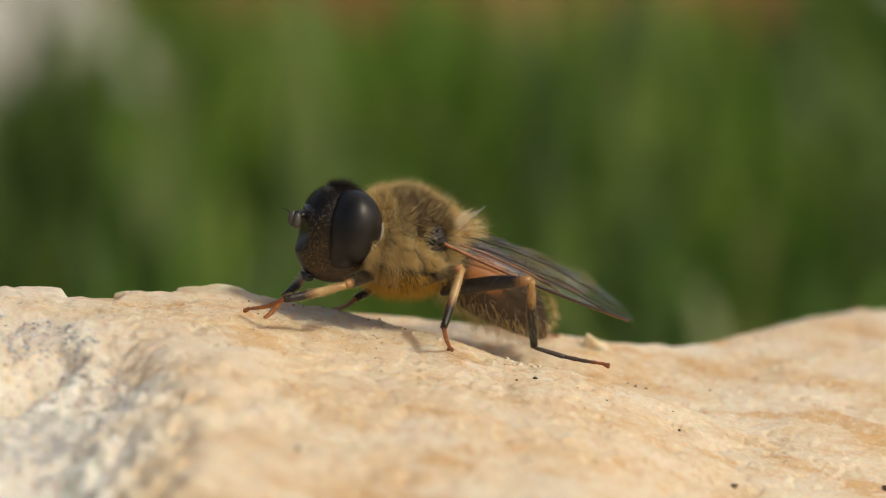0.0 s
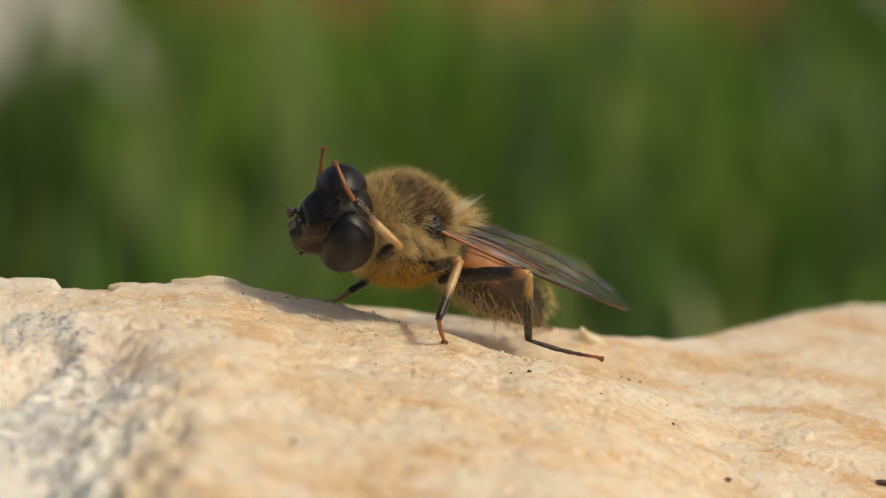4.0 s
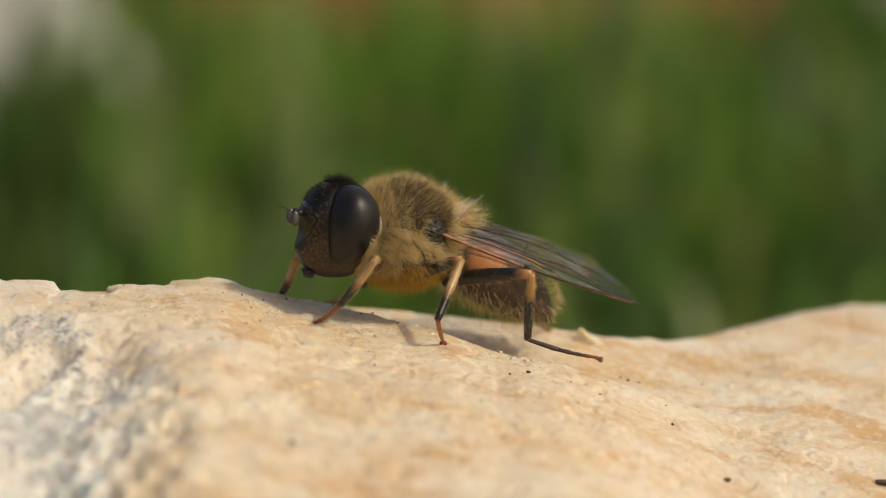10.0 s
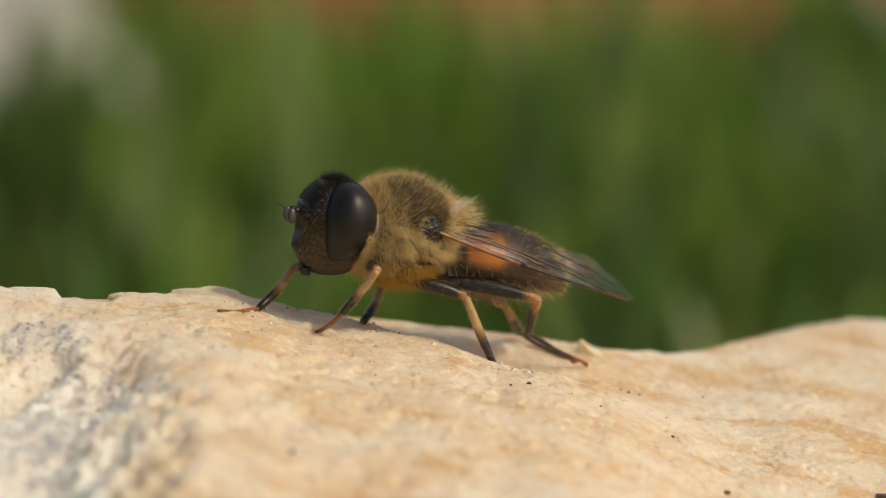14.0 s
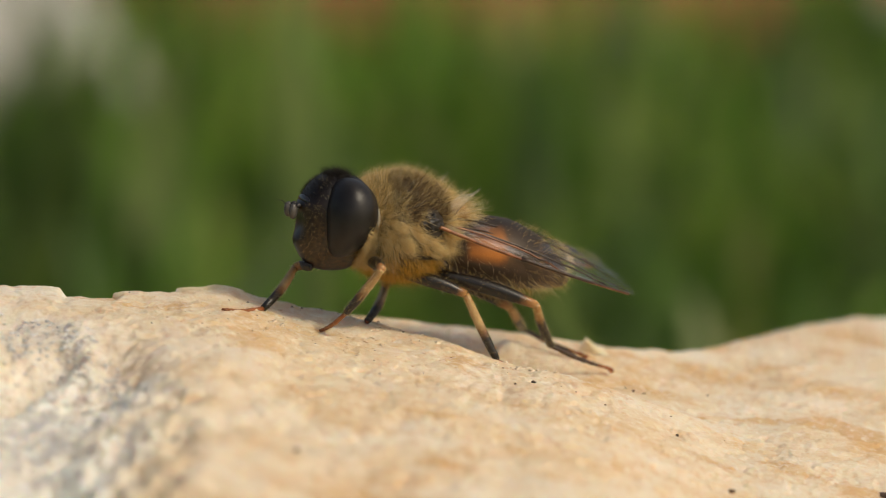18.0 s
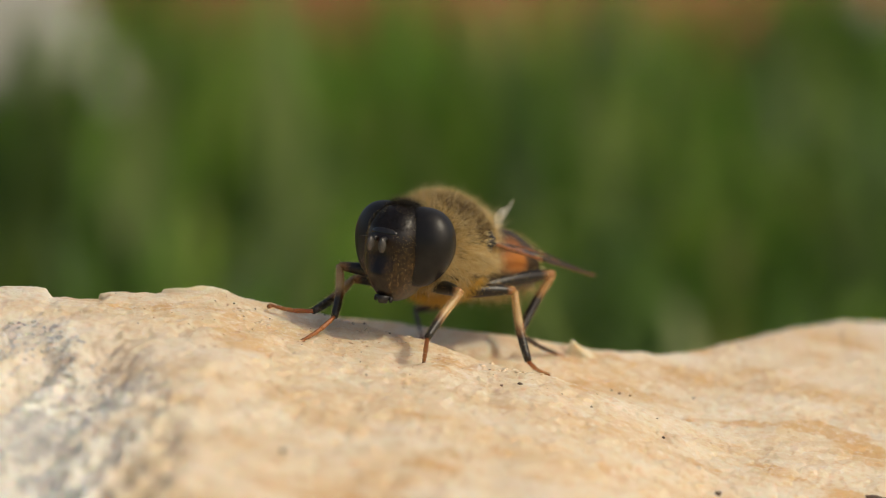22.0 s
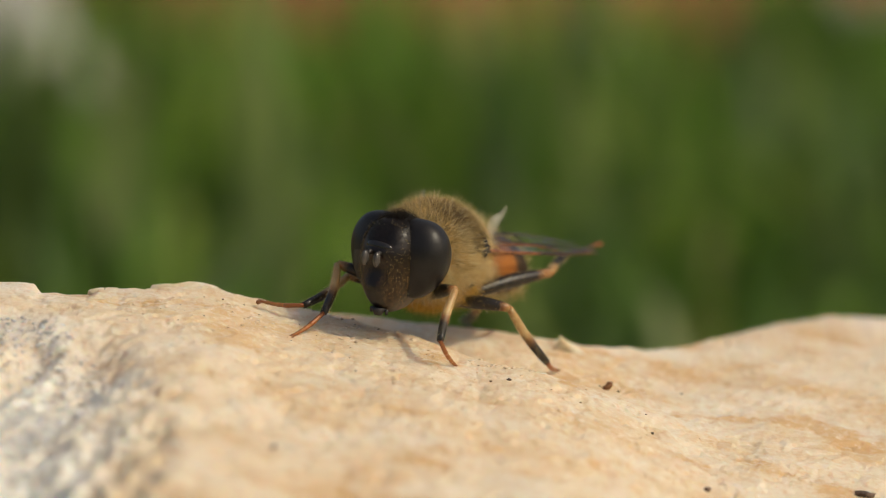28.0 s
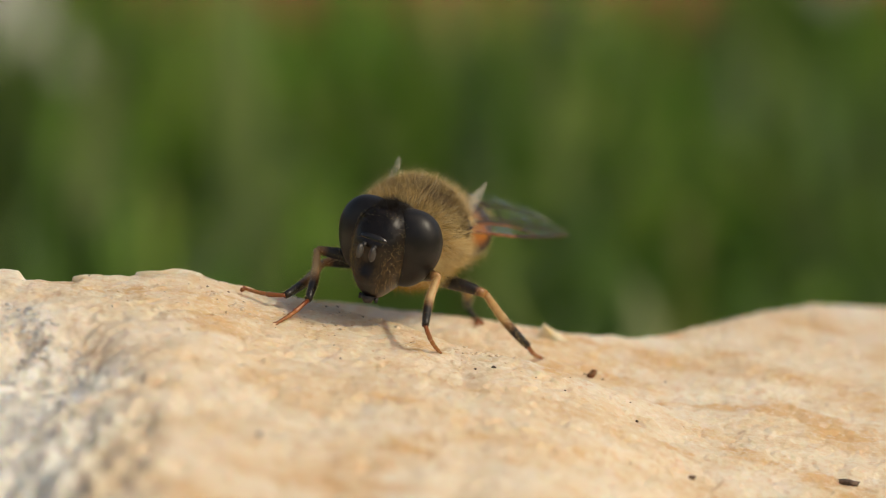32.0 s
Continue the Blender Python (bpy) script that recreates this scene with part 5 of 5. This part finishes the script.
LEFT_MIDDLE_A = ((0, 0.58, -0.09, 3.62, -0.19, -2.16, 1.6, 0.07, -0.5, 0.35),
    (10, 0.58, -0.09, 3.62, -0.19, -2.16, 1.6, 0.07, -0.5, 0.35),
    (10.3, 1.25, 0.7, 2.63, 1.81, -1.77, 1.02, 1.83, 0.23, 0.35),
    (10.6, 1.2, 0.63, 2.4, 2.14, 0.52, -0.45, 2.9, 2.3, -0.95),
    (20.2, 1.2, 0.63, 2.4, 2.14, 0.52, -0.45, 2.9, 2.3, -0.95),
    (20.7, 2.29, -0.08, 2.58, 2.19, 0.73, -0.31, 2.49, -1.35, -0.28),
    (21, 2.72, -0.12, 2.69, 2.37, 0.65, -0.19, 2.76, -1.4, -0.38),
    (21.2, 2.72, -0.12, 2.69, 2.37, 0.65, -0.19, 2.76, -1.4, -0.38),
    (21.6, 3.21, 0.31, 2.77, 3.71, 1.46, 0.04, 4.33, 3.27, -0.82),)
LEFT_MIDDLE_B = ((22, 3.45, 2.81, 2.31, 3.91, 1.7, -0.43, 4.77, 3.38, -1.35),
    (25.6, 3.45, 2.81, 2.31, 3.91, 1.7, -0.43, 4.77, 3.38, -1.35),
    (26.5, 3.99, 2.23, 2, 4.62, 3.48, -0.65, 4.92, 5.45, -1.32),
    (27.4, 3.99, 1.39, 1.71, 5.25, 2.16, -0.9, 5.66, 4.13, -1.52),
    (32, 3.99, 1.39, 1.71, 5.25, 2.16, -0.9, 5.66, 4.13, -1.52),)
RIGHT_MIDDLE_A = ((0, -2.44, 5, 2.51, -3.82, 2.41, 1.9, -4.8, 4.07, 1.09),
    (10, -2.44, 5, 2.51, -3.82, 2.41, 1.9, -4.8, 4.07, 1.09),
    (10.3, -2.14, 4.99, 2.25, -3.28, 2.36, 1.35, -3.95, 0.38, 1.53),
    (10.7, -2.62, 4.8, 1.94, -3.26, 1.96, 1.2, -3.51, 3.94, 0.55),
    (20, -2.62, 4.8, 1.94, -3.26, 1.96, 1.2, -3.51, 3.94, 0.55),
    (20.25, -3.68, 3.98, 2.37, -5.03, 1.3, 2.2, -6.37, -0.28, 2.52),
    (20.5, -3.99, 2.46, 2.54, -5.79, 0.09, 2.2, -7.12, 1.65, 1.76),
    (20.9, -3.99, 2.46, 2.54, -5.79, 0.09, 2.2, -7.12, 1.65, 1.76),
    (21.4, -3.07, 2.69, 2.53, -5.1, 0.55, 1.99, -6.91, -0.45, 2.31),)
RIGHT_MIDDLE_B = ((22, -3.09, 2.76, 2.76, -4.87, 0.48, 1.98, -6.79, 1.32, 1.99),
    (32, -3.09, 2.76, 2.76, -4.87, 0.48, 1.98, -6.79, 1.32, 1.99),)
LEFT_HIND_A = ((0, 3.38, -0.51, 3.17, 3.49, 0.16, 0.24, 6.6, -0.1, -0.48),
    (10.2, 3.38, -0.51, 3.17, 3.49, 0.16, 0.24, 6.6, -0.1, -0.48),
    (10.5, 3.91, -0.26, 2.7, 4.19, 1.96, 0.7, 7.03, 3.43, 0.75),
    (11, 4.22, 1.01, 2.25, 4.22, 2.67, -0.24, 6.87, 4.16, -1.24),
    (11.5, 3.73, -0.48, 3.07, 4.24, 1.79, 1.19, 6.64, 3.81, 0.52),
    (12, 3.83, -0.21, 3.07, 4.16, 2.25, 1.39, 7.16, 3.33, 1.14),
    (12.5, 3.97, 0.69, 2.54, 4.25, 2.8, 0.44, 6.99, 4.12, -0.56),
    (13, 3.92, 0.92, 2.05, 4.44, 2.78, -0.24, 7.13, 4.07, -1.39),
    (13.5, 3.92, 0.92, 2.05, 4.44, 2.78, -0.24, 7.13, 4.07, -1.39),)
LEFT_HIND_B = ((14, 3.91, 0.97, 2.32, 3.55, 3.28, 0.44, 6.06, 4.44, -1.18),
    (14.5, 3.83, 0.93, 2.11, 4.24, 2.96, -0.06, 7.09, 3.89, -1.18),
    (16.5, 3.86, 1.04, 2.75, 4.1, 3.57, 1.15, 6.96, 4.97, 0.86),
    (17, 3.85, 1.04, 2.75, 3.27, 3.58, 1.26, 6.13, 4.91, 0.7),
    (17.5, 3.7, 0.91, 2.23, 4.23, 2.9, 0.05, 6.86, 4.02, -1.4),
    (18, 3.65, 0.88, 2.03, 4.29, 2.89, -0.1, 6.92, 4.16, -1.41),
    (19, 3.78, 1.07, 2.92, 3.08, 3.16, 0.89, 5.28, 4.55, -0.97),
    (19.5, 3.7, 0.96, 2.45, 5.05, 0.75, -0.23, 7.44, 2.59, -1.3),
    (20, 4.22, -0.17, 2.52, 5.12, 0.49, -0.27, 7.44, 2.43, -1.31),)
LEFT_HIND_C = ((20.4, 4.23, -0.4, 2.9, 3.99, 0.99, 0.25, 6.61, -0.8, -0.19),
    (21.2, 4.23, -0.4, 2.9, 3.99, 0.99, 0.25, 6.61, -0.8, -0.19),
    (22, 5.04, 5.72, 2.46, 3.61, 4.36, 0.2, 5.56, 6.43, -1.26),
    (23, 5.33, 5.77, 2.91, 3, 5.43, 1.05, 3.05, 7.69, -1.22),
    (23.5, 5.11, 0.64, 3.87, 3.53, 1.66, 1.53, 3.84, 4.45, -0.01),
    (24, 3.79, -0.47, 3.61, 4.32, 1.9, 1.84, 6.27, 4.37, 1.26),
    (25, 4.27, -0.28, 3.12, 2.35, 1.35, 1.49, 3.64, 3.85, -0.04),
    (26, 4.42, -0.17, 3.25, 2.62, 1.47, 1.5, 3.84, 3.89, -0.2),
    (27.5, 5.26, 0.66, 3.15, 5.18, 3.14, 1.46, 7.98, 4.65, 1.16),)
LEFT_HIND_D = ((28, 5.52, 5.57, 2.37, 6.08, 8.51, 2.57, 7.68, 11.28, 2.53),
    (28.5, 5.15, 1.14, 3.85, 4.82, 4.12, 3.74, 6.32, 6.91, 4.18),
    (29, 4.71, 0.54, 3.68, 4.37, 3.19, 2.32, 5.75, 6.08, 2.18),
    (30, 5.27, 0.62, 2.99, 3.52, 2.67, 1.67, 3.22, 4.69, -0.8),
    (31, 1.7, 6.4, 2.3, 1.3, 8.8, 1.0, 1.0, 11.2, -0.6),
    (31.5, 2.6, 6.0, 2.6, 1.8, 8.4, 1.4, 1.2, 11.0, 0.2),
    (32, 2.2, 6.2, 2.4, 1.6, 8.6, 1.2, 1.0, 11.1, -0.3),)
RIGHT_HIND_A = ((0, 3.13, 3.01, 2.85, 3.68, 4.73, 0.46, 4.56, 7.5, -0.89),
    (10.3, 3.13, 3.01, 2.85, 3.68, 4.73, 0.46, 4.56, 7.5, -0.89),
    (11, 2.91, 5.04, 1.79, 3.18, 7.13, -0.35, 4.32, 4.14, -0.44),
    (12, 2.96, 4.55, 1.8, 1.44, 6.81, 0.54, 3.43, 4.32, 0.82),
    (13, 2.65, 4.62, 1.34, 3.64, 6.78, -0.49, 6.47, 5.45, -1.18),
    (14, 2.58, 4.61, 1.32, 3.26, 6.98, -0.39, 5.6, 4.94, -1.17),
    (17, 2.69, 4.27, 1.6, 2.85, 7.03, 0.43, 3.28, 3.87, 0.68),
    (18, 2.62, 3.83, 1.31, 3.17, 6.41, -0.12, 5.88, 4.95, -1.03),
    (19, 2.36, 4.69, 1.53, 2.8, 7.14, -0.14, 4.81, 4.81, -1),)
RIGHT_HIND_B = ((19.6, 2.19, 5.15, 1.47, 2.7, 7.56, -0.24, 3.84, 4.57, -0.34),
    (20.2, 1.27, 6.93, 1.06, -0.58, 4.58, 0.81, -0.34, 1.4, 0.52),
    (21.6, 1.27, 6.93, 1.06, -0.58, 4.58, 0.81, -0.34, 1.4, 0.52),
    (22, 1.51, 7.89, 1.16, -0.77, 9.55, 0.13, -0.45, 6.44, -0.54),
    (24, 3.37, 6.92, 1.42, 2.95, 9.48, -0.08, 4.47, 12.14, -1),
    (25, 3.51, 6.73, 0.99, 1.99, 8.93, -0.38, 3.26, 6, -0.61),
    (28, 2.48, 7.66, 0.53, 1.8, 10.28, -0.75, 2.72, 7.22, -0.84),
    (30, 3.14, 7.18, 0.74, 3.15, 9.77, -0.78, 3.36, 12.46, -2.49),
    (32, 3.15, 7.06, 0.61, 2.73, 9.74, -0.68, 3.15, 6.57, -0.5),)
STEPS = {("fore", 1): LEFT_FORE_A + LEFT_FORE_B + LEFT_FORE_C,
         ("fore", -1): RIGHT_FORE_A + RIGHT_FORE_B + RIGHT_FORE_C,
         ("middle", 1): LEFT_MIDDLE_A + LEFT_MIDDLE_B,
         ("middle", -1): RIGHT_MIDDLE_A + RIGHT_MIDDLE_B,
         ("hind", 1): LEFT_HIND_A + LEFT_HIND_B + LEFT_HIND_C + LEFT_HIND_D,
         ("hind", -1): RIGHT_HIND_A + RIGHT_HIND_B}


FLAKE = (7.69, 2.76)


def between(rows, t):
    """The row at t, gliding from row to row."""
    times = [r[0] for r in rows]
    if t <= times[0]:
        return rows[0][1:]
    for a, b in zip(rows, rows[1:]):
        if t <= b[0]:
            f = (t - a[0]) / (b[0] - a[0])
            f = f * f * (3 - 2 * f)
            return [p + (q - p) * f for p, q in zip(a[1:], b[1:])]
    return rows[-1][1:]


def body_at(t):
    x, y, z, rx, ry, rz = between(BODY, t)
    return Matrix.Translation(Vector((x, y, z)) * MM) @ pose(0, 0, 0, rx, ry, rz) @ Matrix.Translation(-MID * MM)


def reach(hip, knee, ankle, toe, long):
    """Joints of a limb with bones of fixed length from a fixed hip to a wished-for toe, bent as knee and ankle suggest."""
    k, a, e = Vector(knee), Vector(ankle), Vector(toe)
    for _ in range(12):
        a2 = e + (a - e).normalized() * long[2]
        k2 = a2 + (k - a2).normalized() * long[1]
        k = hip + (k2 - hip).normalized() * long[0]
        a = k + (a2 - k).normalized() * long[1]
        if (e - a).length > 1e-6:
            tip = a + (e - a).normalized() * long[2]
    return k, a, tip


def along(p, q, up):
    x = (q - p).normalized()
    y = up.cross(x)
    y = y.normalized() if y.length > 1e-4 else Vector((0, 1, 0))
    z = x.cross(y)
    m = Matrix((x, y, z)).transposed().to_4x4()
    m.translation = p * MM
    return m


def leg_at(kind, s, t):
    g = legs[kind, s]
    v = between(STEPS[kind, s], t)
    inv = body_at(t).inverted()
    k, a, e = [inv @ (Vector(v[i:i + 3]) * MM) / MM for i in (0, 3, 6)]
    return reach(g["hip"], k, a, e, g["long"])


def motions():
    times = [0.1 * i for i in range(321)]
    walk(fly, [(t, body_at(t)) for t in times])
    rows = []
    for t in times[::2]:
        rx, ry, rz = between(HEADS, t)
        rows.append((t, Matrix.Translation(NECK * MM) @ pose(0, 0, 0, rx, ry, rz)))
    walk(head, rows)
    waist = Matrix.Translation(Vector((-2.0, 0, 2.4)) * MM)
    walk(abdomen, [(t, waist @ pose(0, 0, 0, 0, *between(BENDS, t)) @ waist.inverted()) for t in times[::2]])
    # a flake that the hind feet kick out on to the open stone
    here = [(3.6, 3.4, 0.0, 20.0), (3.6, 3.4, 0.0, 20.0), (4.4, 1.8, 1.4, 120.0), (FLAKE[0], FLAKE[1], 0.0, 190.0), (FLAKE[0], FLAKE[1], 0.0, 190.0)]
    walk(flake, [(t, pose(x * MM, y * MM, (at_stone(x, y) + 0.1 + up) * MM, 0, 35, turn)) for t, (x, y, up, turn) in zip((0.0, 26.1, 26.3, 26.5, 32.0), here)])
    for s in (1, -1):
        walk(wings[s], [(t, wing_pose(s, *between(WINGS[s], t))) for t in times[::2]])
    for (kind, s), g in legs.items():
        chain = [(t, leg_at(kind, s, t)) for t in times]
        hip, out = g["hip"], Vector((0, s, 0.6))
        walk(g["thigh"], [(t, along(hip, k, Vector((0, 0.2 * s, 1)))) for t, (k, a, e) in chain])
        walk(g["shin"], [(t, along(k, a, Vector((0.3, s, 0.5)))) for t, (k, a, e) in chain])
        walk(g["foot"], [(t, along(a, e, Vector((0.2, 0.1 * s, 1)))) for t, (k, a, e) in chain])


motions()
